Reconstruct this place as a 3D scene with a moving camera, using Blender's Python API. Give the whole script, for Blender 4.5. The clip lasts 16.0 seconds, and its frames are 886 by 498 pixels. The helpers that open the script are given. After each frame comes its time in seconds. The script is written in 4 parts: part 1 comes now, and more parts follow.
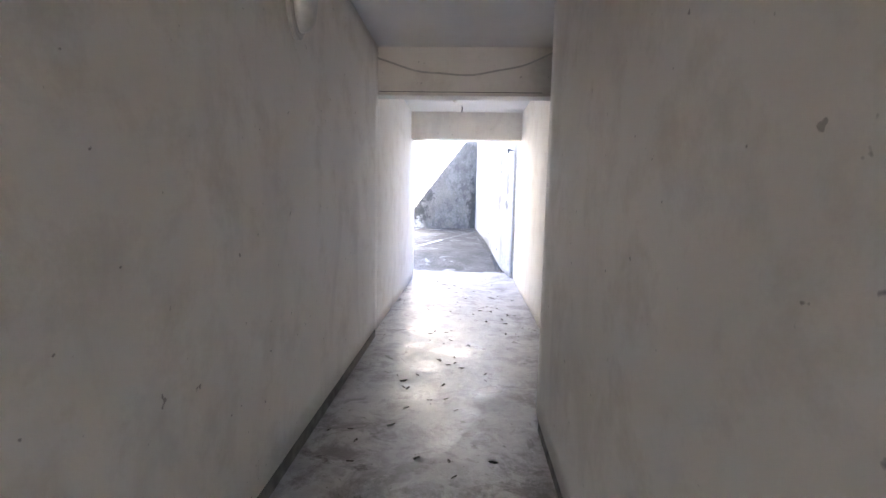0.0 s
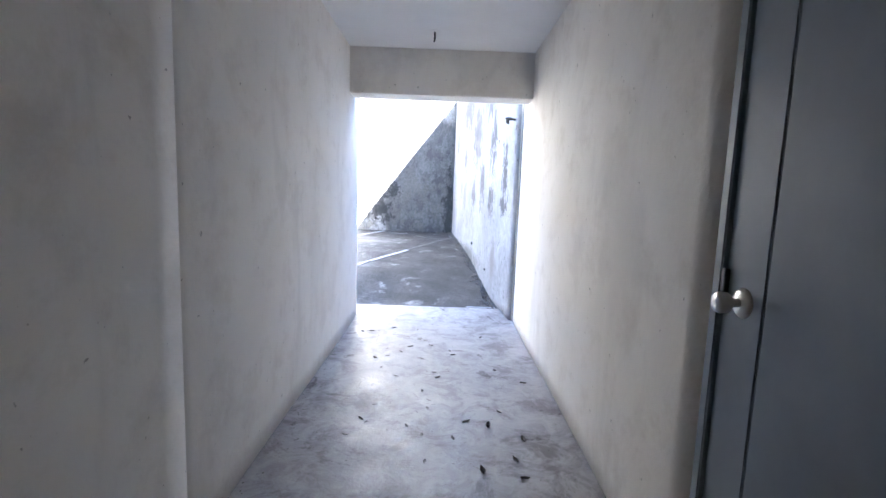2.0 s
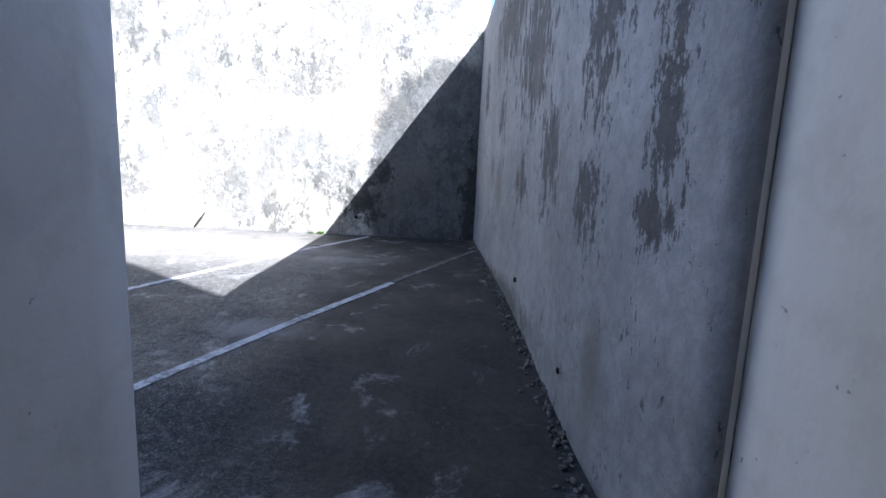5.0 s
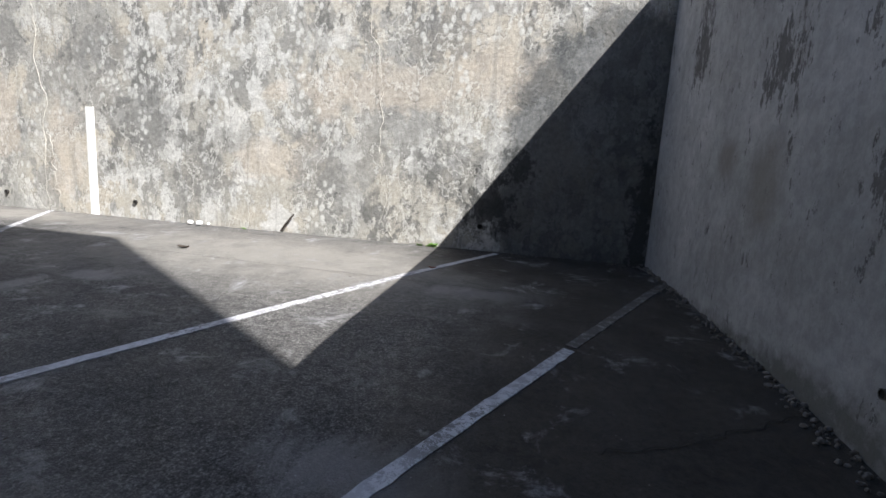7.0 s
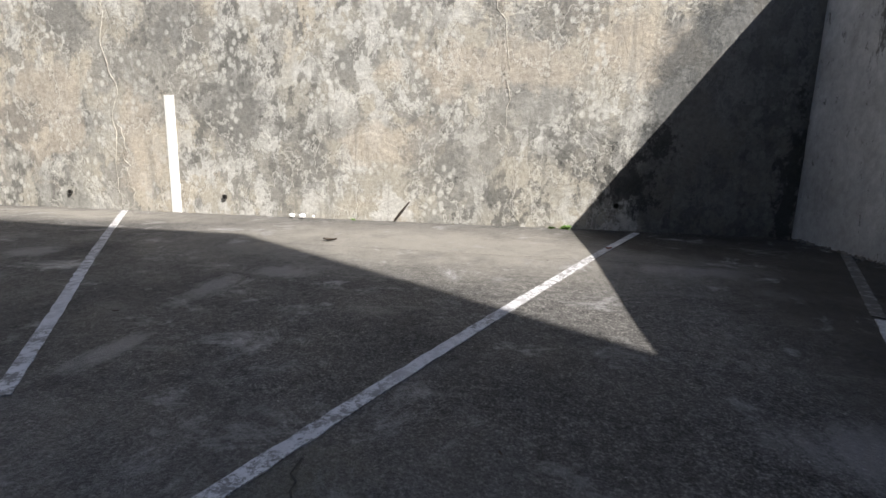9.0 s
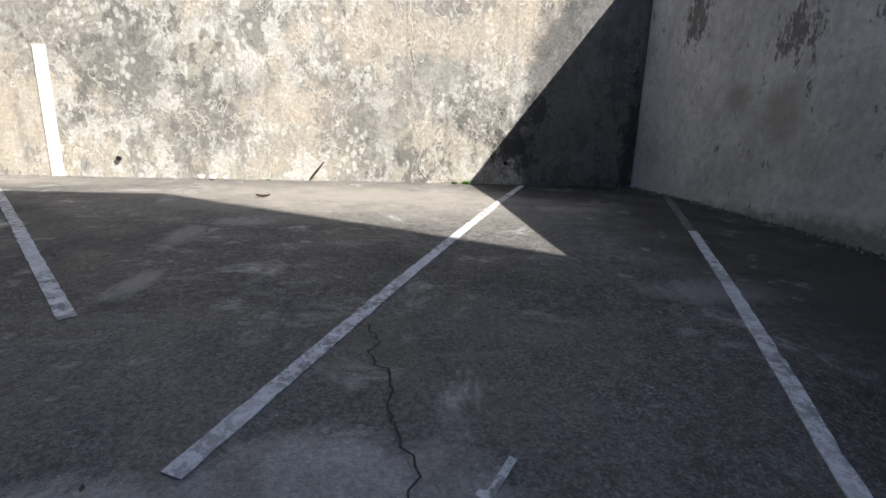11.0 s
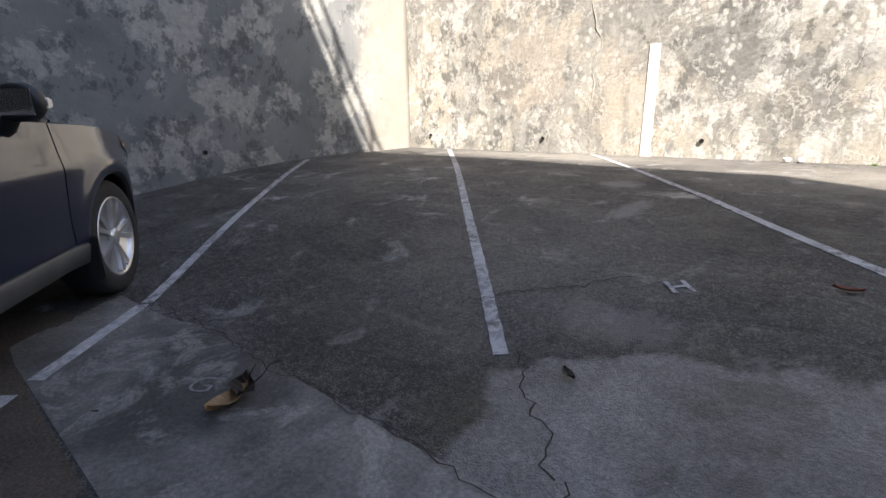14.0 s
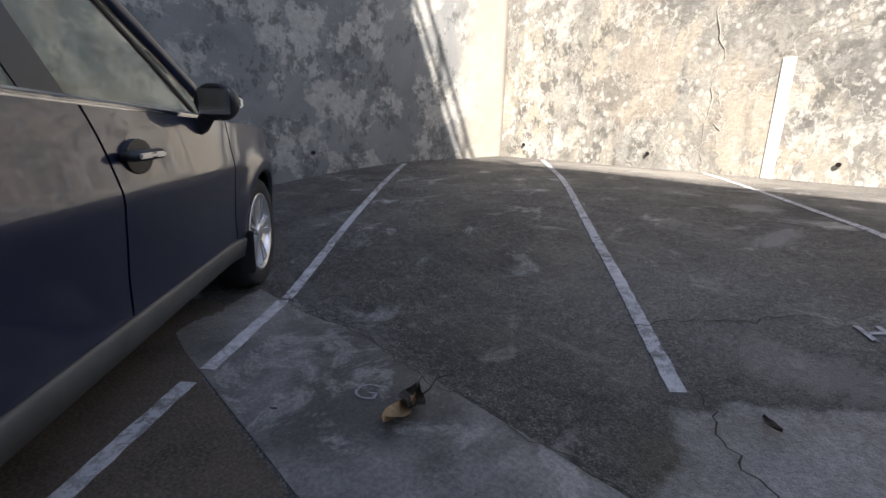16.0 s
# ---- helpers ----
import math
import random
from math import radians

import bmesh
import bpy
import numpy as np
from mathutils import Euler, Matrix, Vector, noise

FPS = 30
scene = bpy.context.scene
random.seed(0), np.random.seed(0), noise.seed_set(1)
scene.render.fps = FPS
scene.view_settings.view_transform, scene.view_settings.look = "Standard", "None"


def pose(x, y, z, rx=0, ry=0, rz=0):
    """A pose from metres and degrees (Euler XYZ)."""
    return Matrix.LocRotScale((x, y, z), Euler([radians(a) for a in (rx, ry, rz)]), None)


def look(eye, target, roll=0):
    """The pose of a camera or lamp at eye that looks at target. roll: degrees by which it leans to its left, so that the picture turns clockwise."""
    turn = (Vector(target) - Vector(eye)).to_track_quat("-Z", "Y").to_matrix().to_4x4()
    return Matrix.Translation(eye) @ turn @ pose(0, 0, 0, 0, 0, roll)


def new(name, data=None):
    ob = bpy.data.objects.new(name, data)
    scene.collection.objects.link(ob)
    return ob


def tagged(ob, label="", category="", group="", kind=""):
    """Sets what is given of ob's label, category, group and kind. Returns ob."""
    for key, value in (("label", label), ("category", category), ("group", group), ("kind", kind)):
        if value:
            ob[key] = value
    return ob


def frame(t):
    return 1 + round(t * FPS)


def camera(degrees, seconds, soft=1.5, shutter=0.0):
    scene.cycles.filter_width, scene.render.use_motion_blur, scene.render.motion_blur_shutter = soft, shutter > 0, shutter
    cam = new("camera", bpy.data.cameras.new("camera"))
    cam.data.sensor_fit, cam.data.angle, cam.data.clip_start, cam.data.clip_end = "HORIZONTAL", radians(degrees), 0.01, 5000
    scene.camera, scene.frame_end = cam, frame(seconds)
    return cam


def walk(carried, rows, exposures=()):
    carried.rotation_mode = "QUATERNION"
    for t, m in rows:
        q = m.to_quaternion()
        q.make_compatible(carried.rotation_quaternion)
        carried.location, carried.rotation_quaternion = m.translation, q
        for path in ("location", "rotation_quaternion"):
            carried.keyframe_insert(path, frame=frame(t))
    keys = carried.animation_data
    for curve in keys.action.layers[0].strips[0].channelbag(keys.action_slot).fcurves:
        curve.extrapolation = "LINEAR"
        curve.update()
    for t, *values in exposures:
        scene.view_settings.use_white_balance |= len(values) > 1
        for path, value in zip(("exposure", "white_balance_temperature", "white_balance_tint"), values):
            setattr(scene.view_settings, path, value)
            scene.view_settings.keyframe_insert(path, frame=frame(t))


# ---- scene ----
cam = camera(86.7, 16.0)
EXPOSURES = [(0.0, 6.1, 6200, 17), (1.0, 6.0, 5900, 14), (2.0, 5.4, 5700, 13), (3.0, 4.6, 5400, 13), (5.3, 2.35, 5500, 13), (7.0, 1.5, 6000, 11), (9.0, 1.35, 6400, 11), (12.0, 1.85, 6500, 11), (13.0, 1.45, 6600, 12), (13.5, 1.5, 6600, 12), (14.2, 2.0, 6700, 13), (16.0, 1.98, 6700, 13)]
PATH = [
    (0, (0.312, 1.479, 1.355), (0.213, 3.463, 1.128), 1.2),
    (0.5, (0.286, 2.117, 1.285), (0.242, 4.103, 1.058), 1.7),
    (1, (0.248, 2.799, 1.283), (0.229, 4.786, 1.05), 2.2),
    (1.5, (0.274, 3.558, 1.3), (0.273, 5.545, 1.07), 2.2),
    (2, (0.308, 4.319, 1.343), (0.318, 6.304, 1.099), 2.1),
    (2.5, (0.376, 5.051, 1.36), (0.393, 7.033, 1.093), 2.0),
    (3, (0.392, 5.774, 1.347), (0.421, 7.754, 1.071), 1.8),
    (3.2, (0.335, 6.055, 1.361), (0.398, 8.032, 1.065), 1.6),
    (5.3, (0.347, 8.239, 1.31), (0.251, 10.213, 1.006), 2.6),
    (5.5, (0.304, 8.421, 1.318), (0.188, 10.393, 1.01), 2.7),
    (6, (0.195, 8.888, 1.299), (-0.057, 10.846, 0.981), 3.4),
    (6.5, (-0.042, 9.321, 1.274), (-0.44, 11.253, 0.943), 3.4),
    (7, (-0.401, 9.625, 1.234), (-0.837, 11.552, 0.918), 3.4),
    (7.5, (-0.819, 9.762, 1.223), (-1.27, 11.684, 0.902), 2.9),
    (8, (-1.283, 9.768, 1.194), (-1.729, 11.69, 0.866), 2.4),
    (8.5, (-1.752, 9.676, 1.141), (-2.164, 11.604, 0.804), 1.9),
    (9, (-2.084, 9.486, 1.075), (-2.399, 11.43, 0.725), 1.3),
    (9.5, (-2.387, 9.321, 1.014), (-2.488, 11.279, 0.619), 0.9),
    (9.7, (-2.467, 9.252, 0.998), (-2.491, 11.208, 0.582), 0.7),
    (11.8, (-2.727, 8.726, 0.977), (-2.435, 10.65, 0.516), 2.5),
    (12, (-2.818, 8.751, 0.97), (-2.621, 10.688, 0.513), 2.3),
    (12.5, (-3.294, 8.68, 0.977), (-3.506, 10.613, 0.512), 1.8),
    (13, (-3.718, 8.542, 0.964), (-4.391, 10.358, 0.466), 1.5),
    (13.5, (-4.052, 8.311, 0.96), (-5.168, 9.879, 0.414), -0.4),
    (14, (-4.277, 8.078, 0.98), (-5.491, 9.572, 0.438), -0.8),
    (14.5, (-4.427, 7.944, 1.001), (-5.658, 9.426, 0.465), -0.8),
    (15, (-4.587, 7.899, 1.019), (-5.827, 9.378, 0.492), -0.5),
    (15.5, (-4.63, 7.87, 1.021), (-5.888, 9.335, 0.499), 0.5),
    (16, (-4.67, 7.841, 0.992), (-6.07, 9.172, 0.476), 1.4),
]
walk(cam, [(r[0], look(*r[1:])) for r in PATH], EXPOSURES)

# ---------------------------------------------------------------- light
SUN_TO = Vector((0.775, -0.48, 1.0)).normalized()
world = bpy.data.worlds.new("sky")
scene.world = world
world.use_nodes = True
wn = world.node_tree
sky = wn.nodes.new("ShaderNodeTexSky")
sky.sky_type = "NISHITA"
sky.sun_disc = False
sky.sun_elevation = math.asin(SUN_TO.z)
sky.sun_rotation = math.atan2(SUN_TO.x, SUN_TO.y)
wn.links.new(sky.outputs[0], wn.nodes["Background"].inputs[0])
wn.nodes["Background"].inputs[1].default_value = 0.088
sun_data = bpy.data.lights.new("sun", "SUN")
sun_data.energy, sun_data.angle, sun_data.color = 4.4, radians(0.35), (1.0, 0.94, 0.85)
sun = new("sun", sun_data)
sun.matrix_world = look(SUN_TO * 40, (0, 0, 0))


# ---------------------------------------------------------------- materials
class Mat:
    """A small helper round one node material."""

    def __init__(self, name, rough=0.8, metal=0.0):
        self.m = bpy.data.materials.new(name)
        self.m.use_nodes = True
        self.t = self.m.node_tree
        self.b = self.t.nodes["Principled BSDF"]
        self.b.inputs["Roughness"].default_value = rough
        self.b.inputs["Metallic"].default_value = metal
        self.co = self.t.nodes.new("ShaderNodeTexCoord").outputs["Object"]

    def put(self, value, socket):
        if isinstance(value, (int, float)):
            socket.default_value = value
        elif isinstance(value, tuple):
            socket.default_value = (*value, 1.0) if len(value) == 3 and len(socket.default_value) == 4 else value
        else:
            self.t.links.new(value, socket)

    def space(self, scale=(1, 1, 1), shift=(0, 0, 0), co=None):
        n = self.t.nodes.new("ShaderNodeMapping")
        n.inputs["Scale"].default_value, n.inputs["Location"].default_value = scale, shift
        self.t.links.new(co or self.co, n.inputs["Vector"])
        return n.outputs[0]

    def noise(self, scale, detail=4.0, rough=0.55, warp=0.0, co=None):
        n = self.t.nodes.new("ShaderNodeTexNoise")
        n.inputs["Scale"].default_value, n.inputs["Detail"].default_value = scale, detail
        n.inputs["Roughness"].default_value, n.inputs["Distortion"].default_value = rough, warp
        self.t.links.new(co or self.co, n.inputs["Vector"])
        return n.outputs["Fac"]

    def cells(self, scale, feature="DISTANCE_TO_EDGE", co=None):
        n = self.t.nodes.new("ShaderNodeTexVoronoi")
        n.feature = feature
        n.inputs["Scale"].default_value = scale
        self.t.links.new(co or self.co, n.inputs["Vector"])
        return n.outputs["Distance"]

    def ramp(self, fac, *stops):
        n = self.t.nodes.new("ShaderNodeValToRGB")
        e = n.color_ramp.elements
        while len(e) < len(stops):
            e.new(0.5)
        for k, (p, c) in zip(e, stops):
            k.position = p
            k.color = (c, c, c, 1) if isinstance(c, (int, float)) else (*c, 1)
        self.put(fac, n.inputs[0])
        return n.outputs[0]

    def mix(self, fac, a, b, kind="MIX"):
        n = self.t.nodes.new("ShaderNodeMix")
        n.data_type, n.blend_type = "RGBA", kind
        self.put(fac, n.inputs[0])
        self.put(a, n.inputs[6])
        self.put(b, n.inputs[7])
        return n.outputs[2]

    def calc(self, op, a, b=0.0, clamp=False):
        n = self.t.nodes.new("ShaderNodeMath")
        n.operation, n.use_clamp = op, clamp
        self.put(a, n.inputs[0])
        self.put(b, n.inputs[1])
        return n.outputs[0]

    def spot(self, centre, radii):
        """1 in the middle of an ellipsoid, 0 at its edge and beyond."""
        n = self.t.nodes.new("ShaderNodeVectorMath")
        n.operation = "DISTANCE"
        k = tuple(1 / r for r in radii)
        self.t.links.new(self.space(scale=k), n.inputs[0])
        n.inputs[1].default_value = tuple(c * q for c, q in zip(centre, k))
        return self.calc("SUBTRACT", 1.0, n.outputs["Value"], True)

    def spots(self, rows):
        out = 0.0
        for centre, radii in rows:
            out = self.calc("MAXIMUM", self.spot(centre, radii), out)
        return out

    def end(self, colour, bump=None, strength=0.3, depth=0.01, rough=None):
        self.put(colour, self.b.inputs["Base Color"])
        if rough is not None:
            self.put(rough, self.b.inputs["Roughness"])
        if bump is not None:
            n = self.t.nodes.new("ShaderNodeBump")
            n.inputs["Strength"].default_value, n.inputs["Distance"].default_value = strength, depth
            self.put(bump, n.inputs["Height"])
            self.t.links.new(n.outputs[0], self.b.inputs["Normal"])
        return self.m


def plain(name, colour, rough=0.6, metal=0.0, vary=0.15, scale=18.0):
    m = Mat(name, rough, metal)
    dark = tuple(c * (1 - vary) for c in colour)
    light = tuple(min(1, c * (1 + vary)) for c in colour)
    return m.end(m.ramp(m.noise(scale, 5), (0.3, dark), (0.7, light)), m.noise(scale * 6, 3), 0.1, 0.003)


def corridor_plaster():
    m = Mat("cream_plaster", 0.72)
    base = m.ramp(m.noise(0.9, 3, 0.6), (0.3, (0.80, 0.755, 0.68)), (0.7, (0.87, 0.835, 0.775)))
    smear = m.ramp(m.noise(3.5, 9, 0.7, 0.15), (0.5, 0.0), (0.68, 0.42))
    c = m.mix(smear, base, (0.58, 0.52, 0.44))
    damp_and_shade = m.ramp(m.noise(1.7, 5, 0.6, 0.8, m.space((1, 1, 0.45), (3, 1, 7))), (0.54, 0.0), (0.68, 0.5))
    c = m.mix(damp_and_shade, c, (0.66, 0.62, 0.56))
    fleck = m.ramp(m.noise(28, 2), (0.73, 0.0), (0.77, 0.7))
    c = m.mix(fleck, c, (0.25, 0.22, 0.19))
    relief = m.calc("ADD", m.noise(5, 6, 0.6), m.calc("MULTIPLY", m.noise(60, 3), 0.08))
    return m.end(c, relief, 0.28, 0.02)


def ceiling_paint():
    m = Mat("ceiling_paint", 0.8)
    c = m.ramp(m.noise(1.6, 5, 0.6), (0.3, (0.82, 0.80, 0.76)), (0.7, (0.88, 0.87, 0.84)))
    return m.end(c, m.noise(9, 5), 0.15, 0.01)


def corridor_concrete():
    m = Mat("worn_smooth_concrete", 0.4)
    base = m.ramp(m.noise(1.6, 6, 0.62, 0.4), (0.3, (0.20, 0.185, 0.178)), (0.52, (0.31, 0.29, 0.28)), (0.74, (0.43, 0.405, 0.39)))
    swirl = m.ramp(m.noise(7, 7, 0.7, 1.6), (0.42, 0.0), (0.62, 0.75))
    c = m.mix(swirl, base, (0.42, 0.395, 0.38))
    dirt = m.ramp(m.noise(4.2, 8, 0.75, 0.5, m.space((1, 1, 1), (5, 2, 0))), (0.49, 0.0), (0.60, 0.75))
    c = m.mix(dirt, c, (0.12, 0.105, 0.095))
    fleck = m.ramp(m.noise(45, 2), (0.70, 0.0), (0.74, 0.8))
    c = m.mix(fleck, c, (0.06, 0.05, 0.045))
    gloss = m.ramp(m.noise(3.2, 6, 0.7, 1.0), (0.35, 0.24), (0.65, 0.5))
    relief = m.calc("ADD", m.noise(8, 7, 0.65, 1.2), m.calc("MULTIPLY", m.noise(70, 3), 0.3))
    return m.end(c, relief, 0.35, 0.012, gloss)


def lot_asphalt():
    m = Mat("dark_weathered_paving", 0.85)
    base = m.ramp(m.noise(0.8, 5, 0.6), (0.32, (0.040, 0.039, 0.038)), (0.68, (0.092, 0.088, 0.083)))
    grit = m.ramp(m.noise(24, 10, 0.92), (0.43, 0.35), (0.57, 1.8))
    c = m.mix(1.0, base, grit, "MULTIPLY")
    stones = m.ramp(m.noise(95, 3, 0.7), (0.40, 0.42), (0.52, 0.95), (0.64, 2.1))
    c = m.mix(1.0, c, stones, "MULTIPLY")
    smear = m.ramp(m.noise(1.5, 8, 0.72, 0.8, m.space((0.8, 1.6, 1), (1, 4, 0))), (0.54, 0.0), (0.68, 0.4))
    c = m.mix(smear, c, (0.17, 0.165, 0.16))
    scuff = m.ramp(m.noise(2.2, 7, 0.7, 0.4, m.space((0.7, 3.0, 1), (7, 1, 0))), (0.58, 0.0), (0.68, 0.35))
    c = m.mix(scuff, c, (0.23, 0.22, 0.215))
    wash = m.spots((((-2.6, 13.4, 0.4), (4.2, 1.5, 1.5)), ((-7.0, 14.1, 0.4), (3.5, 0.7, 1.5))))
    wash = m.ramp(m.calc("MULTIPLY", wash, m.noise(3.0, 7, 0.7)), (0.08, 0.0), (0.42, 0.8))
    c = m.mix(wash, c, (0.24, 0.225, 0.20))
    pale = m.spots((((-0.75, 12.9, 0.4), (0.8, 0.22, 1)), ((-0.45, 12.45, 0.4), (0.5, 0.16, 1)), ((-0.1, 11.5, 0.3), (0.22, 0.3, 1)),
                    ((0.02, 10.85, 0.3), (0.28, 0.22, 1)), ((-3.85, 11.9, 0.3), (0.16, 0.42, 1)), ((-3.6, 12.3, 0.3), (0.35, 0.2, 1)),
                    ((-3.75, 11.1, 0.25), (0.12, 0.3, 1)), ((-5.35, 11.6, 0.3), (0.16, 0.5, 1)), ((-5.7, 12.4, 0.35), (0.3, 0.3, 1)),
                    ((-0.9, 10.9, 0.3), (0.6, 0.25, 1)), ((-4.9, 10.0, 0.1), (0.5, 0.25, 1))))
    pale = m.ramp(m.calc("ADD", m.calc("MULTIPLY", pale, 0.5), m.noise(6, 10, 0.8, 0.3, m.space((1.6, 0.7, 1)))), (0.62, 0.0), (0.82, 0.6))
    c = m.mix(pale, c, (0.25, 0.24, 0.235))
    moss = m.spots((((0.55, 12.6, 0.4), (0.45, 1.6, 1)), ((-2.6, 10.4, 0.1), (0.45, 0.6, 1)), ((-5.0, 9.2, 0.1), (0.5, 0.4, 1))))
    moss = m.ramp(m.calc("MULTIPLY", moss, m.noise(12, 6, 0.75)), (0.2, 0.0), (0.4, 0.55))
    c = m.mix(moss, c, (0.085, 0.08, 0.045))
    # brown paving by the side wall, darkened further to hold the corner's shade
    damp_and_shade = m.spots((((0.35, 11.6, 0.3), (1.6, 3.6, 2)), ((-0.2, 14.2, 0.4), (1.9, 1.5, 2)), ((0.6, 12.8, 0.4), (1.0, 2.6, 2))))
    damp_and_shade = m.ramp(m.calc("ADD", damp_and_shade, m.calc("MULTIPLY", m.noise(3.2, 8, 0.7, 0.4), 0.5)), (0.36, 0.0), (0.70, 0.93))
    c = m.mix(damp_and_shade, c, m.ramp(m.noise(30, 8, 0.85), (0.42, (0.010, 0.009, 0.008)), (0.60, (0.040, 0.034, 0.027))))
    # paler, grittier tone over the near bays
    pale_veil = m.spots((((-3.0, 9.9, 0.2), (2.6, 1.5, 2)), ((-5.4, 10.3, 0.2), (1.6, 1.6, 2))))
    pale_veil = m.ramp(m.calc("MULTIPLY", pale_veil, m.noise(5, 9, 0.75, 0.4, m.space((1.2, 0.6, 1), (2, 3, 0)))), (0.12, 0.0), (0.42, 0.55))
    c = m.mix(pale_veil, c, m.ramp(m.noise(60, 5, 0.8), (0.42, (0.07, 0.069, 0.066)), (0.6, (0.24, 0.235, 0.228))))
    slab = m.spots((((-4.0, 8.9, 0), (1.15, 1.1, 2)), ((-3.3, 9.1, 0), (1.1, 0.85, 2)), ((-2.7, 9.3, 0), (0.7, 0.75, 2)), ((-4.55, 9.35, 0), (0.6, 0.55, 2)), ((-3.4, 8.0, 0), (2.2, 1.2, 2))))
    slab = m.ramp(m.calc("ADD", slab, m.calc("MULTIPLY", m.noise(2.6, 9, 0.72, 0.5), 0.8)), (0.45, 0.0), (0.54, 0.85))
    c = m.mix(slab, c, m.mix(1.0, m.ramp(m.noise(2.2, 9, 0.72, 0.3), (0.38, (0.15, 0.149, 0.152)), (0.62, (0.345, 0.342, 0.35))), m.ramp(m.noise(55, 5, 0.8), (0.4, 0.7), (0.6, 1.25)), "MULTIPLY"))
    white = m.ramp(m.noise(60, 2), (0.755, 0.0), (0.775, 0.7))
    c = m.mix(white, c, (0.42, 0.42, 0.42))
    relief = m.calc("ADD", m.noise(120, 4, 0.7), m.calc("MULTIPLY", m.noise(9, 5), 0.6))
    dull = m.mix(slab, m.ramp(m.noise(2.5, 5), (0.3, 0.55), (0.7, 0.85)), (0.36, 0.36, 0.36))
    return m.end(c, relief, 0.9, 0.012, dull)


def patch_concrete():
    m = Mat("grey_patched_concrete", 0.6)
    base = m.ramp(m.noise(1.4, 6, 0.62, 0.5), (0.40, (0.062, 0.059, 0.055)), (0.60, (0.185, 0.178, 0.168)))
    wash = m.ramp(m.noise(2.6, 8, 0.75, 1.0), (0.52, 0.0), (0.60, 0.55))
    c = m.mix(wash, base, (0.31, 0.30, 0.285))
    brush = m.ramp(m.noise(5, 5, 0.6, 0, m.space((8, 0.8, 1))), (0.4, 0.93), (0.65, 1.06))
    c = m.mix(1.0, c, brush, "MULTIPLY")
    c = m.mix(1.0, c, m.ramp(m.noise(60, 8, 0.8), (0.42, 0.74), (0.58, 1.26)), "MULTIPLY")
    dots = m.ramp(m.noise(38, 2), (0.72, 0.0), (0.76, 0.8))
    c = m.mix(dots, c, (0.04, 0.038, 0.035))
    relief = m.calc("ADD", m.noise(12, 7, 0.7), m.calc("MULTIPLY", m.noise(90, 3), 0.3))
    return m.end(c, relief, 0.3, 0.008, m.ramp(m.noise(3, 5), (0.35, 0.5), (0.65, 0.75)))


def earth_paving():
    m = Mat("brown_dirt_paving", 0.9)
    c = m.ramp(m.noise(3, 8, 0.7), (0.3, (0.030, 0.021, 0.015)), (0.7, (0.095, 0.070, 0.050)))
    c = m.mix(m.ramp(m.noise(90, 3), (0.4, 0.0), (0.7, 0.5)), c, (0.16, 0.145, 0.125))
    return m.end(c, m.noise(60, 5, 0.7), 0.6, 0.008)


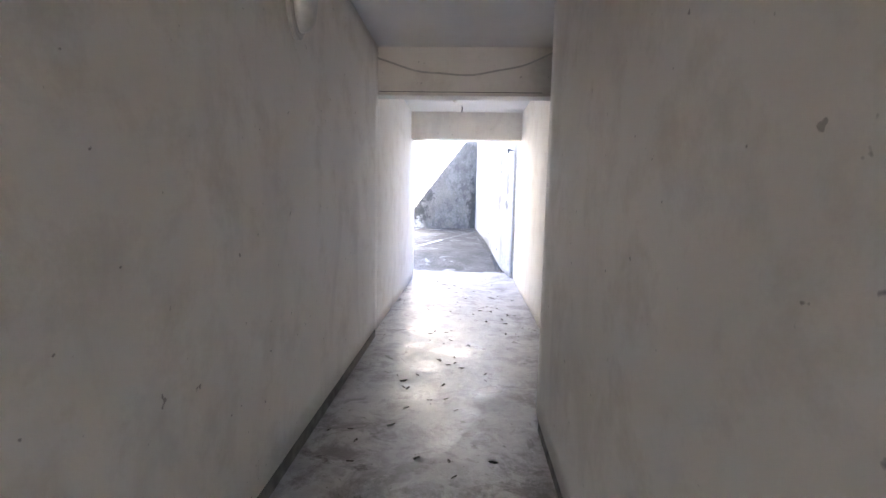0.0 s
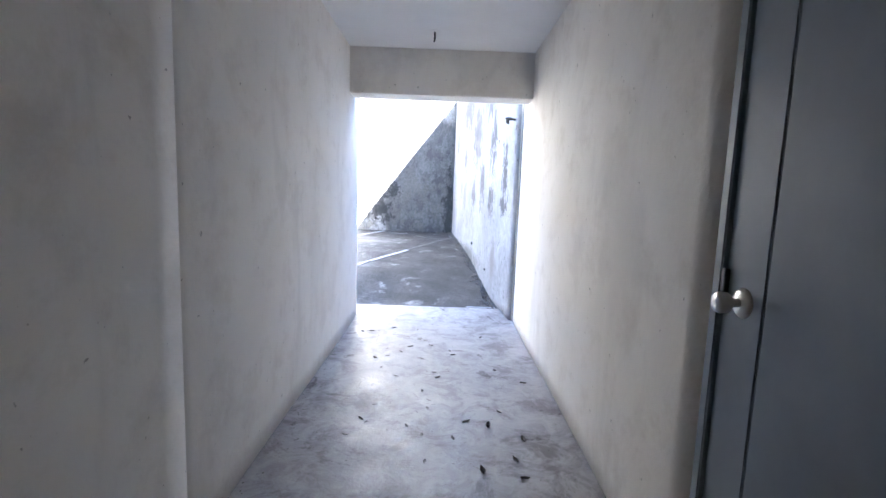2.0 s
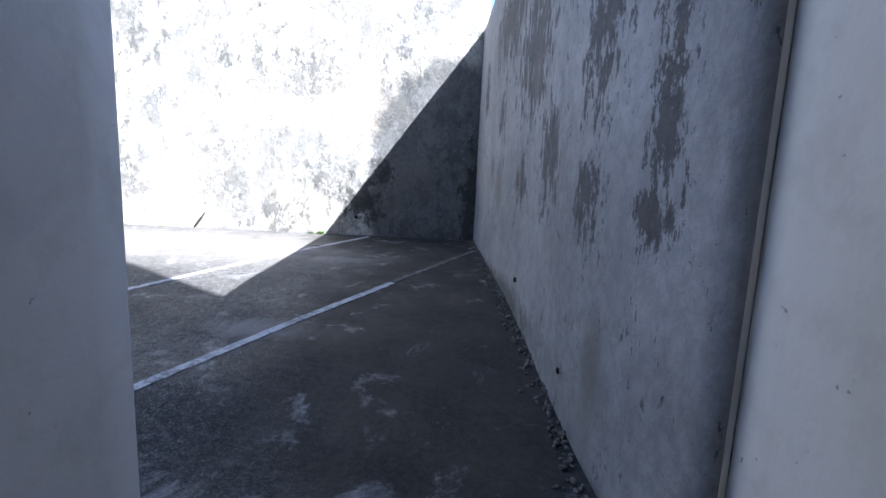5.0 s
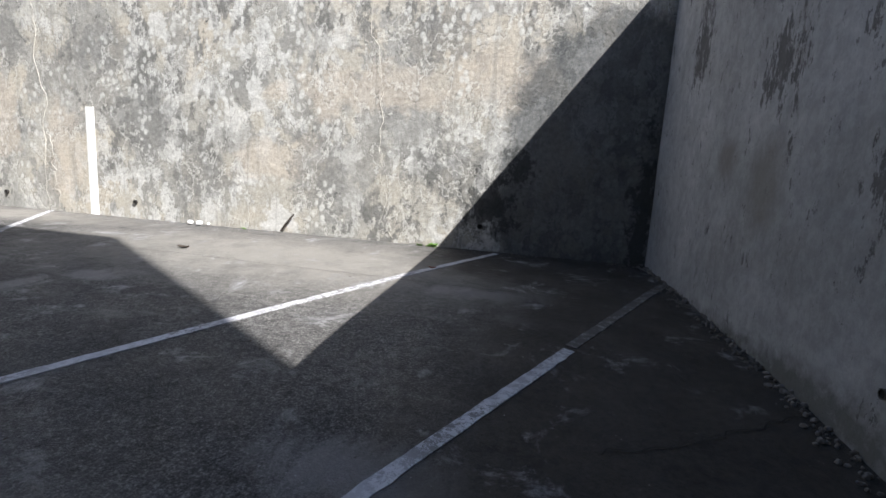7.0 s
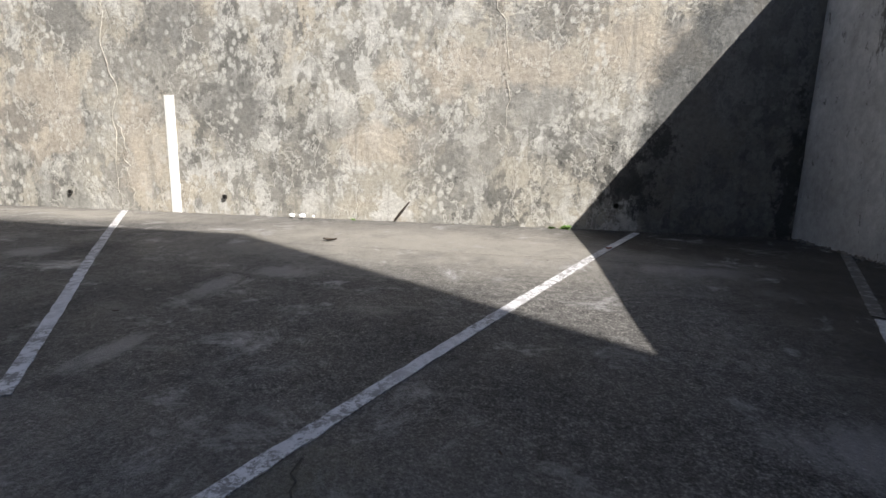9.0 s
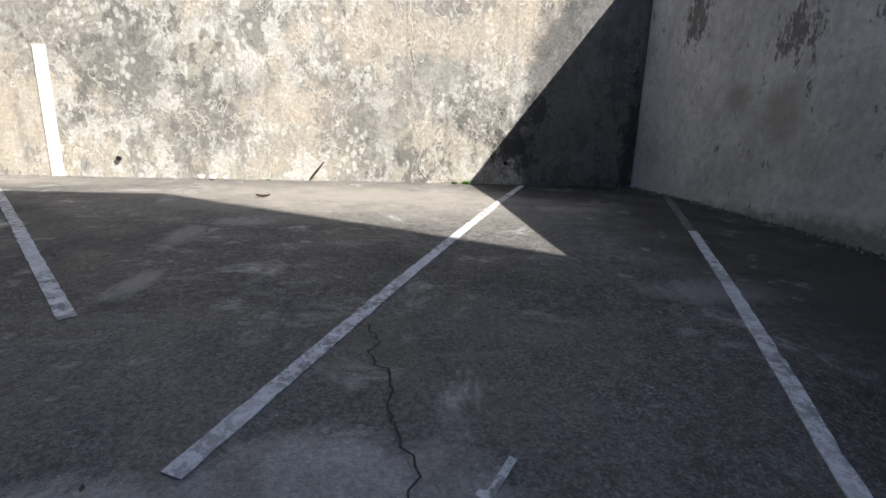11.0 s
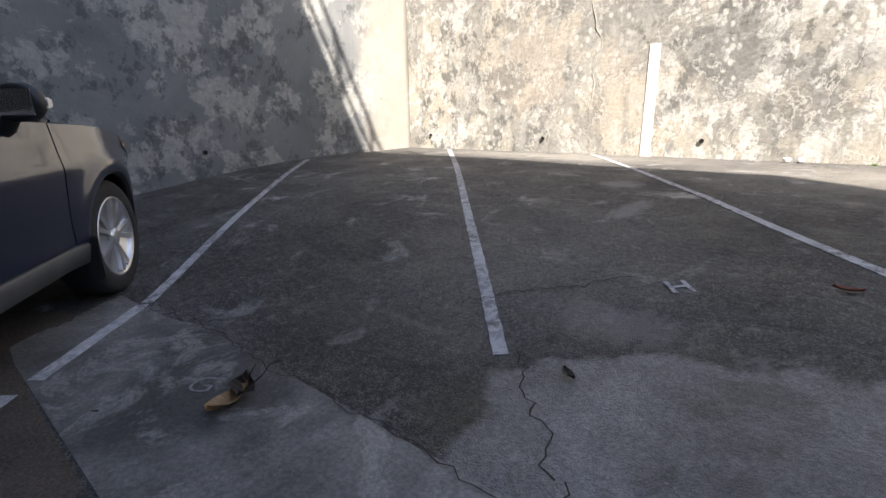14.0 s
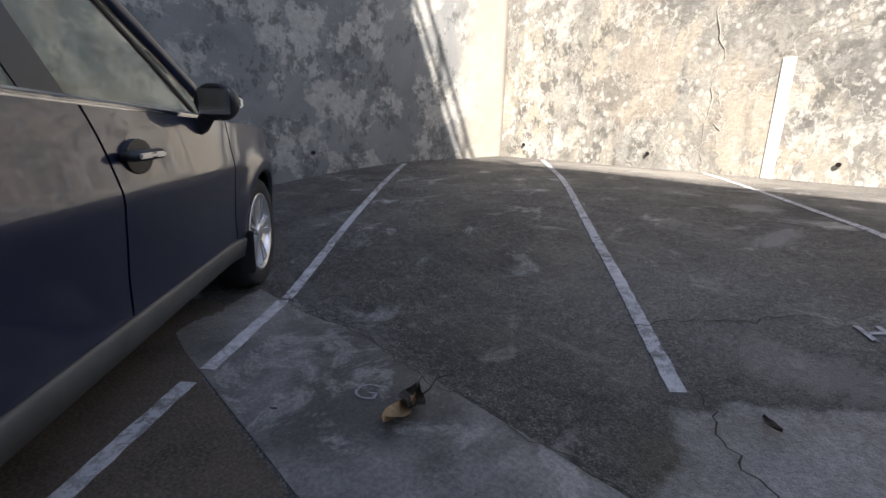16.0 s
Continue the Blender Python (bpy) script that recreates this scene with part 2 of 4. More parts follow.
def back_plaster():
    """Old sunlit retaining wall: grey cement, tan plaster, white lime bloom, dark algae and flaking edges."""
    m = Mat("stained_lime_plaster", 0.9)
    big = m.ramp(m.noise(0.8, 5, 0.6, 0.4), (0.36, (0.33, 0.325, 0.30)), (0.5, (0.43, 0.405, 0.35)), (0.62, (0.49, 0.445, 0.37)))
    grey = m.ramp(m.noise(2.1, 10, 0.66, 0.15, m.space((1, 1, 0.7), (4, 0, 2))), (0.5, 0.0), (0.518, 0.7))
    c = m.mix(grey, big, m.ramp(m.noise(7, 6, 0.7), (0.35, (0.20, 0.20, 0.19)), (0.65, (0.33, 0.325, 0.305))))
    reach = m.ramp(m.noise(1.0, 5, 0.6, 0.3, m.space((1, 1, 0.8), (9, 0, 3))), (0.44, 0.15), (0.56, 1.0))
    lime = m.ramp(m.noise(3.6, 10, 0.67, 0.25, m.space((1, 1, 0.7))), (0.5, 0.0), (0.515, 0.85))
    c = m.mix(m.calc("MULTIPLY", lime, reach), c, m.ramp(m.noise(11, 5), (0.35, (0.50, 0.49, 0.46)), (0.65, (0.66, 0.65, 0.62))))
    where = m.ramp(m.noise(0.95, 5, 0.6, 0.3, m.space((1, 1, 0.9), (1, 0, 6))), (0.45, 0.0), (0.54, 1.0))
    algae = m.ramp(m.noise(6.5, 10, 0.7, 0.15, m.space((1, 1, 0.7), (2, 5, 8))), (0.51, 0.0), (0.56, 0.85))
    c = m.mix(m.calc("MULTIPLY", algae, where), c, (0.15, 0.148, 0.138))
    tan = m.spots((((-2.4, 14.5, 2.05), (1.5, 1, 0.45)), ((-7.9, 14.5, 1.5), (1.3, 1, 1.0)), ((-6.55, 14.5, 1.3), (0.45, 1, 1.2)), ((-1.0, 14.5, 2.2), (0.9, 1, 0.5)), ((-3.6, 14.5, 1.3), (0.9, 1, 0.5))))
    tan = m.ramp(m.calc("ADD", m.calc("MULTIPLY", tan, 0.5), m.noise(2.2, 8, 0.62, 0.8)), (0.66, 0.0), (0.80, 0.6))
    c = m.mix(tan, c, (0.53, 0.465, 0.385))
    blot = m.spots((((-1.35, 14.5, 1.25), (0.6, 1, 0.5)), ((-3.05, 14.5, 1.2), (0.55, 1, 0.7)), ((-5.3, 14.5, 1.6), (0.7, 1, 0.6)), ((-4.5, 14.5, 1.0), (0.7, 1, 0.45)), ((-0.95, 14.5, 0.95), (0.3, 1, 0.35)),
                    ((-1.7, 14.5, 2.6), (0.7, 1, 0.5)), ((-5.9, 14.5, 2.5), (1.0, 1, 0.5)), ((-8.2, 14.5, 1.5), (0.6, 1, 0.5)), ((-7.6, 14.5, 2.6), (0.9, 1, 0.5))))
    blot = m.ramp(m.calc("ADD", m.calc("MULTIPLY", blot, 0.35), m.noise(8, 10, 0.78, 0.4)), (0.63, 0.0), (0.69, 0.55))
    c = m.mix(blot, c, (0.17, 0.168, 0.16))
    runs = m.ramp(m.noise(3.4, 7, 0.65, 0.3, m.space((2.4, 2.4, 0.14))), (0.56, 0.0), (0.64, 0.4))
    c = m.mix(runs, c, (0.24, 0.235, 0.215))
    bead = m.ramp(m.cells(12.0, "F1", m.space((1, 1, 0.75))), (0.25, 0.75), (0.42, 0.0))
    low = m.ramp(m.noise(1.1, 6, 0.6, 0.4, m.space((1, 1, 0.7), (3, 8, 5))), (0.5, 0.0), (0.56, 1.0))
    c = m.mix(m.calc("MULTIPLY", bead, low), c, (0.62, 0.61, 0.575))
    contour = m.noise(1.5, 8, 0.62, 0.2, m.space((1, 1, 0.7), (6, 3, 1)))
    c = m.mix(m.ramp(contour, (0.494, 0.0), (0.5, 0.6), (0.504, 0.0)), c, (0.13, 0.125, 0.115))
    c = m.mix(m.ramp(contour, (0.506, 0.0), (0.514, 0.7), (0.524, 0.0)), c, (0.68, 0.66, 0.61))
    # smoother lower right corner; its shade is put into the dark bluish colour
    corner_shade = m.spots((((0.1, 14.5, 1.2), (1.35, 1, 2.0)),))
    corner_shade = m.ramp(m.calc("ADD", corner_shade, m.calc("MULTIPLY", m.noise(3.5, 8, 0.7, 0.4), 0.5)), (0.36, 0.0), (0.5, 0.8))
    c = m.mix(corner_shade, c, m.ramp(m.noise(2.5, 7, 0.65), (0.35, (0.062, 0.068, 0.072)), (0.65, (0.12, 0.126, 0.13))))
    algal = m.spots((((-1.05, 14.5, 0.95), (0.42, 1, 0.55)), ((-0.75, 14.5, 1.35), (0.25, 1, 0.3)), ((0.45, 14.5, 1.0), (0.2, 1, 1.2))))
    algal = m.ramp(m.calc("ADD", m.calc("MULTIPLY", algal, 0.28), m.noise(6, 12, 0.75, 0.1, m.space((1, 1, 0.8), (1, 2, 3)))), (0.60, 0.0), (0.67, 0.8))
    c = m.mix(algal, c, (0.035, 0.037, 0.036))
    grain = m.ramp(m.noise(24, 9, 0.78), (0.37, 0.72), (0.63, 1.08))
    c = m.mix(1.0, c, grain, "MULTIPLY")
    relief = m.calc("ADD", m.noise(3.0, 10, 0.74, 0.7), m.calc("MULTIPLY", m.noise(26, 6, 0.75), 0.25))
    return m.end(c, relief, 0.5, 0.035)


def side_plaster():
    """Grey painted wall beside the exit, with the paint gone in dark hanging patches."""
    m = Mat("peeling_grey_paint", 0.8)
    base = m.ramp(m.noise(0.9, 5, 0.6, 0.3), (0.34, (0.29, 0.288, 0.285)), (0.66, (0.46, 0.455, 0.45)))
    soft = m.ramp(m.noise(2.2, 6, 0.65, 0.4, m.space((1, 1, 0.6), (2, 2, 2))), (0.5, 0.0), (0.68, 0.6))
    c = m.mix(soft, base, (0.27, 0.262, 0.255))
    torn = m.noise(11.0, 12, 0.8, 0.1, m.space((1, 1.2, 0.5)))
    where = m.spots((((0.9, 10.03, 1.95), (0.9, 0.30, 0.55)), ((0.89, 10.08, 1.25), (0.9, 0.24, 0.34)), ((0.84, 10.75, 1.5), (0.9, 0.30, 0.55)), ((0.94, 9.55, 1.2), (0.9, 0.17, 0.20)),
                     ((0.94, 9.52, 1.55), (0.9, 0.15, 0.5)), ((0.8, 11.3, 2.2), (0.9, 0.8, 0.7)), ((0.88, 10.3, 2.5), (0.9, 0.6, 0.4)), ((0.72, 12.3, 2.7), (0.9, 1.2, 0.7)), ((0.60, 13.7, 2.35), (0.9, 0.25, 0.5)),
                     ((0.69, 12.5, 1.9), (0.9, 0.3, 0.35)), ((0.78, 11.5, 1.3), (0.9, 0.3, 0.3))))
    hole = m.ramp(m.calc("ADD", m.calc("MULTIPLY", where, 0.20), torn), (0.585, 0.0), (0.61, 0.9))
    c = m.mix(hole, c, m.ramp(m.noise(9, 7, 0.7), (0.3, (0.06, 0.058, 0.057)), (0.7, (0.135, 0.125, 0.12))))
    mottle = m.ramp(m.noise(14, 10, 0.8, 0.2, m.space((1, 1, 0.8))), (0.42, 0.84), (0.6, 1.1))
    c = m.mix(1.0, c, mottle, "MULTIPLY")
    bare = m.spots((((0.9, 9.9, 0.52), (0.9, 0.15, 0.42)), ((0.69, 12.5, 1.28), (0.9, 0.32, 0.40)), ((0.65, 13.0, 1.43), (0.9, 0.25, 0.2)), ((0.8, 11.2, 2.0), (0.9, 0.2, 0.3))))
    bare = m.ramp(m.calc("MULTIPLY", bare, m.noise(7, 10, 0.75, 0.3)), (0.10, 0.0), (0.34, 0.75))
    c = m.mix(bare, c, (0.20, 0.185, 0.165))
    foot = m.spots((((0.75, 12.0, 0.35), (0.9, 3.0, 0.3)),))
    foot = m.ramp(m.calc("MULTIPLY", foot, m.noise(9, 7, 0.7)), (0.22, 0.0), (0.42, 0.8))
    c = m.mix(foot, c, (0.10, 0.10, 0.085))
    relief = m.calc("SUBTRACT", m.calc("ADD", m.noise(4, 8, 0.65), m.calc("MULTIPLY", m.noise(40, 4), 0.2)), m.calc("MULTIPLY", hole, 0.5))
    return m.end(c, relief, 0.4, 0.025)


def left_plaster():
    """Blue-grey painted wall behind the car with pale, dusty clouds."""
    m = Mat("blotched_grey_paint", 0.85)
    base = m.ramp(m.noise(1.1, 6, 0.6, 0.4), (0.32, (0.115, 0.125, 0.13)), (0.66, (0.20, 0.205, 0.205)))
    cloud = m.ramp(m.noise(1.4, 12, 0.72, 0.12, m.space((1, 1, 1.1), (3, 6, 1))), (0.50, 0.0), (0.545, 0.85))
    c = m.mix(cloud, base, m.ramp(m.noise(9, 8, 0.75), (0.35, (0.24, 0.24, 0.228)), (0.65, (0.40, 0.395, 0.37))))
    dark = m.ramp(m.noise(3.4, 12, 0.78, 0.1, m.space((1, 1, 0.8), (8, 2, 4))), (0.53, 0.0), (0.57, 0.7))
    c = m.mix(dark, c, (0.065, 0.07, 0.073))
    chip = m.ramp(m.noise(7, 12, 0.8, 0.1, m.space((1, 1, 0.6))), (0.63, 0.0), (0.66, 0.9))
    c = m.mix(chip, c, (0.44, 0.43, 0.40))
    pale = m.spots((((-10.2, 14.3, 2.0), (1, 1.3, 4.0)),))
    c = m.mix(m.ramp(m.calc("MULTIPLY", pale, m.noise(2.2, 6)), (0.10, 0.0), (0.26, 0.75)), c, (0.33, 0.305, 0.26))
    relief = m.calc("ADD", m.noise(4, 8, 0.68), m.calc("MULTIPLY", m.noise(30, 4), 0.25))
    return m.end(c, relief, 0.4, 0.03)


def road_paint():
    m = Mat("worn_white_road_paint", 0.75)
    c = m.ramp(m.noise(3, 6), (0.3, (0.38, 0.38, 0.40)), (0.7, (0.54, 0.54, 0.56)))
    worn = m.ramp(m.noise(16, 11, 0.88, 0.2), (0.485, 0.0), (0.52, 0.9))
    long = m.ramp(m.noise(1.1, 3), (0.4, 0.35), (0.55, 1.0))
    c = m.mix(m.calc("MULTIPLY", worn, long), c, (0.12, 0.115, 0.11))
    return m.end(c, m.noise(60, 4), 0.3, 0.004)


def faint_paint():
    m = Mat("rubbed_off_road_paint", 0.8)
    c = m.ramp(m.noise(16, 9, 0.8), (0.5, (0.075, 0.07, 0.065)), (0.62, (0.26, 0.255, 0.25)))
    return m.end(c, m.noise(90, 4), 0.4, 0.004)


def car_paint():
    m = Mat("dark_blue_car_paint", 0.3)
    m.b.inputs["Coat Weight"].default_value = 1.0
    m.b.inputs["Coat Roughness"].default_value = 0.02
    m.b.inputs["Coat IOR"].default_value = 1.5
    m.b.inputs["Metallic"].default_value = 0.35
    flake = m.ramp(m.noise(900, 1), (0.35, (0.006, 0.013, 0.038)), (0.7, (0.013, 0.024, 0.062)))
    # faint grey dust on the lacquer
    pale_veil = m.ramp(m.noise(6, 7, 0.7), (0.5, 0.0), (0.8, 0.06))
    return m.end(m.mix(pale_veil, flake, (0.16, 0.15, 0.14)))


def glass(name, tint, rough=0.0):
    m = Mat(name, rough)
    m.b.inputs["Transmission Weight"].default_value = 1.0
    m.b.inputs["IOR"].default_value = 1.25
    return m.end(tint)


PLASTER = corridor_plaster()
CEILING = ceiling_paint()
SLAB = corridor_concrete()
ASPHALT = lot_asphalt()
PATCH = patch_concrete()
EARTH = earth_paving()
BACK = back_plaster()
SIDE = side_plaster()
LEFT = left_plaster()
PAINT = road_paint()
FAINT = faint_paint()
CHALK = plain("faded_white_paint", (0.22, 0.22, 0.225), 0.8, 0, 0.35, 60)
CARPAINT = car_paint()
BARE = plain("bare_cement_edge", (0.16, 0.145, 0.13), 0.9, 0, 0.4, 12)
DOORGREY = plain("blue_grey_door_paint", (0.205, 0.24, 0.275), 0.42, 0, 0.12, 3)
STEEL = plain("brushed_steel", (0.62, 0.60, 0.57), 0.28, 1.0, 0.1)
DARKMETAL = plain("dark_worn_metal", (0.07, 0.065, 0.06), 0.5, 0.6, 0.3)
BLACK = plain("black_plastic", (0.018, 0.018, 0.019), 0.45)
RUBBER = plain("tyre_rubber", (0.022, 0.022, 0.022), 0.85, 0, 0.3, 40)
GREYPLASTIC = plain("grey_sill_plastic", (0.075, 0.075, 0.074), 0.5, 0, 0.2, 8)
ALLOY = plain("silver_alloy", (0.66, 0.66, 0.67), 0.3, 0.85, 0.08)
CHROME = plain("chrome", (0.8, 0.8, 0.8), 0.08, 1.0, 0.03)
WHITE = plain("white_paint", (0.80, 0.80, 0.78), 0.7, 0, 0.05, 20)
PORCELAIN = plain("off_white_porcelain", (0.62, 0.60, 0.54), 0.35, 0, 0.12)
FROST = plain("frosted_bulb_glass", (0.78, 0.76, 0.70), 0.2, 0, 0.04)
AMBER = plain("amber_lens", (0.75, 0.22, 0.05), 0.15, 0, 0.1)
LENS = plain("clear_lamp_lens", (0.55, 0.56, 0.58), 0.1, 0.3, 0.1)
HOLEDARK = plain("dark_pipe_mouth", (0.012, 0.011, 0.010), 0.95)
LEAFDARK = plain("dark_dry_leaf", (0.055, 0.042, 0.032), 0.8, 0, 0.4, 30)
LEAFRED = plain("red_brown_leaf", (0.24, 0.075, 0.035), 0.7, 0, 0.3, 30)
LEAFTAN = plain("tan_dry_leaf", (0.30, 0.19, 0.09), 0.7, 0, 0.45, 22)
GREEN = plain("green_weed_leaf", (0.09, 0.17, 0.03), 0.6, 0, 0.3, 40)
FABRIC = plain("dark_seat_fabric", (0.03, 0.03, 0.032), 0.9)
FACADE = plain("pale_render", (0.24, 0.22, 0.19), 0.9, 0, 0.15, 1.5)
SCAB = plain("old_mortar_ridge", (0.38, 0.355, 0.31), 0.9, 0, 0.5, 9)
CRACK = plain("crack_shadow_grime", (0.03, 0.028, 0.025), 0.95)
CABLE = plain("painted_cable", (0.52, 0.50, 0.46), 0.6)
GLASS = glass("bulb_glass", (0.95, 0.95, 0.93))
CARGLASS = glass("car_window_glass", (0.72, 0.80, 0.76))


# ---------------------------------------------------------------- mesh helpers
def link_mesh(name, bm, material, parent=None, label="", smooth=False):
    me = bpy.data.meshes.new(name)
    bmesh.ops.recalc_face_normals(bm, faces=bm.faces)
    bm.to_mesh(me)
    bm.free()
    if smooth:
        for f in me.polygons:
            f.use_smooth = True
    me.materials.append(material)
    ob = new(name, me)
    if parent is not None:
        ob.parent = parent
    if label:
        ob["label"] = label
    return ob


def part(name, bm, material, parent, label="", smooth=False):
    return link_mesh(name, bm, material, parent, label, smooth)


def box(x0, x1, y0, y1, z0, z1, bevel=0.0, bm=None):
    bm = bm or bmesh.new()
    made = bmesh.ops.create_cube(bm, size=1)["verts"]
    for v in made:
        v.co = Vector(((x0 + x1) / 2 + v.co.x * (x1 - x0), (y0 + y1) / 2 + v.co.y * (y1 - y0), (z0 + z1) / 2 + v.co.z * (z1 - z0)))
    if bevel:
        bmesh.ops.bevel(bm, geom=list({e for v in made for e in v.link_edges}), offset=bevel, segments=2, affect="EDGES")
    return bm


def turned(profile, steps=24, m=None, bm=None):
    """A lathe shape round z from (radius, height) pairs."""
    bm = bm or bmesh.new()
    rings = []
    for r, z in profile:
        ring = []
        for k in range(steps):
            a = 2 * math.pi * k / steps
            p = Vector((max(r, 1e-4) * math.cos(a), max(r, 1e-4) * math.sin(a), z))
            ring.append(bm.verts.new(m @ p if m else p))
        rings.append(ring)
    for a, b in zip(rings, rings[1:]):
        for k in range(steps):
            bm.faces.new((a[k], a[(k + 1) % steps], b[(k + 1) % steps], b[k]))
    bm.faces.new(rings[0])
    bm.faces.new(rings[-1])
    return bm


def tube(points, radius, sides=8, bm=None):
    bm = bm or bmesh.new()
    pts = [Vector(p) for p in points]
    rings = []
    for k, p in enumerate(pts):
        d = (pts[min(k + 1, len(pts) - 1)] - pts[max(k - 1, 0)]).normalized()
        u = d.cross(Vector((0.3, 0.2, 0.93))).normalized()
        w = d.cross(u)
        r = radius[k] if isinstance(radius, (list, tuple)) else radius
        rings.append([bm.verts.new(p + (u * math.cos(2 * math.pi * s / sides) + w * math.sin(2 * math.pi * s / sides)) * r) for s in range(sides)])
    for a, b in zip(rings, rings[1:]):
        for s in range(sides):
            bm.faces.new((a[s], a[(s + 1) % sides], b[(s + 1) % sides], b[s]))
    bm.faces.new(rings[0])
    bm.faces.new(rings[-1])
    return bm


def prism(outline, z0, z1):
    """An upright block on a plan outline."""
    bm = bmesh.new()
    low = [bm.verts.new((x, y, z0)) for x, y in outline]
    top = [bm.verts.new((x, y, z1)) for x, y in outline]
    n = len(outline)
    bm.faces.new(low[::-1])
    bm.faces.new(top)
    for k in range(n):
        bm.faces.new((low[k], low[(k + 1) % n], top[(k + 1) % n], top[k]))
    return bm


def structure(name, bm, material, label, category):
    return tagged(link_mesh(name, bm, material), label, category, kind="structure")


def thing(name, place, label, category, group=""):
    ob = new(name)
    ob.matrix_basis = place if isinstance(place, Matrix) else pose(*place)
    return tagged(ob, label, category, group)


# the ground: level in the passage, then a ramp that eases off towards the far wall
LEVELS = ((-20, 0.0), (9.0, 0.0), (9.6, 0.045), (10.4, 0.175), (11.2, 0.268), (12.1, 0.35), (13.3, 0.415), (14.5, 0.455), (20, 0.46))
BAYS = ((-20, 0.0), (7.0, 0.0), (8.0, 0.045), (9.0, 0.12), (10.0, 0.205), (11.0, 0.285), (12.1, 0.353), (13.3, 0.415), (14.5, 0.455), (20, 0.46))
BANK = ((-20, 0.0), (8.9, 0.0), (9.5, 0.105), (10.0, 0.19), (10.5, 0.26), (11.0, 0.322), (11.5, 0.372), (12.0, 0.41), (12.6, 0.435), (14.5, 0.455), (20, 0.46))


def along(levels, y):
    for (a, za), (b, zb) in zip(levels, levels[1:]):
        if y <= b:
            return za + (zb - za) * (y - a) / (b - a)
    return levels[-1][1]


def ease(f):
    f = min(1.0, max(0.0, f))
    return f * f * (3 - 2 * f)


def ground(y, x=-99.0):
    """Height of the paving: the middle bays and the bays by the left wall are humped."""
    z = along(LEVELS, y)
    if x > -90:
        middle = ease((x + 4.9) / 1.6) * ease((-0.75 + 0.9 * ease((y - 9.7) / 1.0) - x) / 0.8)
        z += (along(BAYS, y) - z) * middle
        z += (along(BANK, y) - along(LEVELS, y)) * ease((-6.2 - x) / 1.6)
    return z


def cut_rows(y0, y1, step=0.1):
    n = max(1, math.ceil((y1 - y0) / step))
    return [y0 + (y1 - y0) * k / n for k in range(n + 1)]


def inside_spans(outline, y):
    xs = []
    for (xa, ya), (xb, yb) in zip(outline, outline[1:] + outline[:1]):
        if (ya <= y) != (yb <= y):
            xs.append(xa + (xb - xa) * (y - ya) / (yb - ya))
    xs.sort()
    return xs


def slab_on_ground(outline, lift, rag=0.03, seed=0, step=0.04):
    """A thin layer that follows the ramp, with a ragged edge, for outlines that each level crosses once."""
    ys = [p[1] for p in outline]
    bm = bmesh.new()
    last = None
    for y in cut_rows(min(ys) + 1e-4, max(ys) - 1e-4, step):
        xs = inside_spans(outline, y)
        if len(xs) < 2:
            continue
        a = xs[0] + rag * noise.noise((seed, y * 6, 0)) + rag * 0.5 * noise.noise((seed, y * 31, 3))
        b = xs[-1] + rag * noise.noise((seed + 9, y * 6, 0)) + rag * 0.5 * noise.noise((seed + 9, y * 23, 3))
        if b - a < 0.004:
            b = a + 0.004
        z = ground(y)
        row = [bm.verts.new(p) for p in ((a, y, z - 0.002), (a, y, z + lift), (b, y, z + lift), (b, y, z - 0.002))]
        if last:
            for k in range(3):
                bm.faces.new((last[k], last[k + 1], row[k + 1], row[k]))
        else:
            bm.faces.new(row)
        last = row
    bm.faces.new(last)
    return bm


def stripe(a, b, width, lift=0.004, seed=0, rag=0.004):
    """A painted line along the ramp."""
    a, b = Vector(a), Vector(b)
    d = (b - a).normalized()
    s = Vector((-d.y, d.x))
    n = max(2, int((b - a).length / 0.06))
    bm = bmesh.new()
    last = None
    for k in range(n + 1):
        c = a + (b - a) * k / n
        wl = width / 2 + rag * noise.noise((seed, k * 0.9, 0)) * 2
        wr = width / 2 + rag * noise.noise((seed + 5, k * 0.9, 0)) * 2
        p, q = c - s * wl, c + s * wr
        row = [bm.verts.new(v) for v in ((p.x, p.y, ground(p.y, p.x) - 0.001), (p.x, p.y, ground(p.y, p.x) + lift), (q.x, q.y, ground(q.y, q.x) + lift), (q.x, q.y, ground(q.y, q.x) - 0.001))]
        if last:
            for j in range(3):
                bm.faces.new((last[j], last[j + 1], row[j + 1], row[j]))
        else:
            bm.faces.new(row)
        last = row
    bm.faces.new(last)
    return bm


def wander(a, b, steps, sway, seed):
    a, b = Vector(a), Vector(b)
    out = []
    for k in range(steps + 1):
        f = k / steps
        p = a.lerp(b, f)
        q = noise.noise((seed, f * 6, 1)) + 0.6 * noise.noise((seed, f * 27, 4)) + 0.3 * random.Random(seed * 100 + k).uniform(-1, 1)
        d = (b - a).normalized()
        out.append(p + Vector((-d.y, d.x)) * q * sway)
    return out


def crack_on_ground(name, points, width, lift=0.0055):
    bm = bmesh.new()
    last = None
    for k, p in enumerate(points):
        d = (points[min(k + 1, len(points) - 1)] - points[max(k - 1, 0)]).normalized()
        s = Vector((-d.y, d.x)) * width * (0.5 + 0.5 * abs(noise.noise((k * 1.7, 3, 1))))
        row = [bm.verts.new((q.x, q.y, ground(q.y, q.x) + lift)) for q in (p - s, p + s)]
        if last:
            bm.faces.new((last[0], last[1], row[1], row[0]))
        last = row
    ob = link_mesh(name, bm, CRACK)
    return tagged(ob, "thin dark crack running through the paving", "crack", kind="structure")


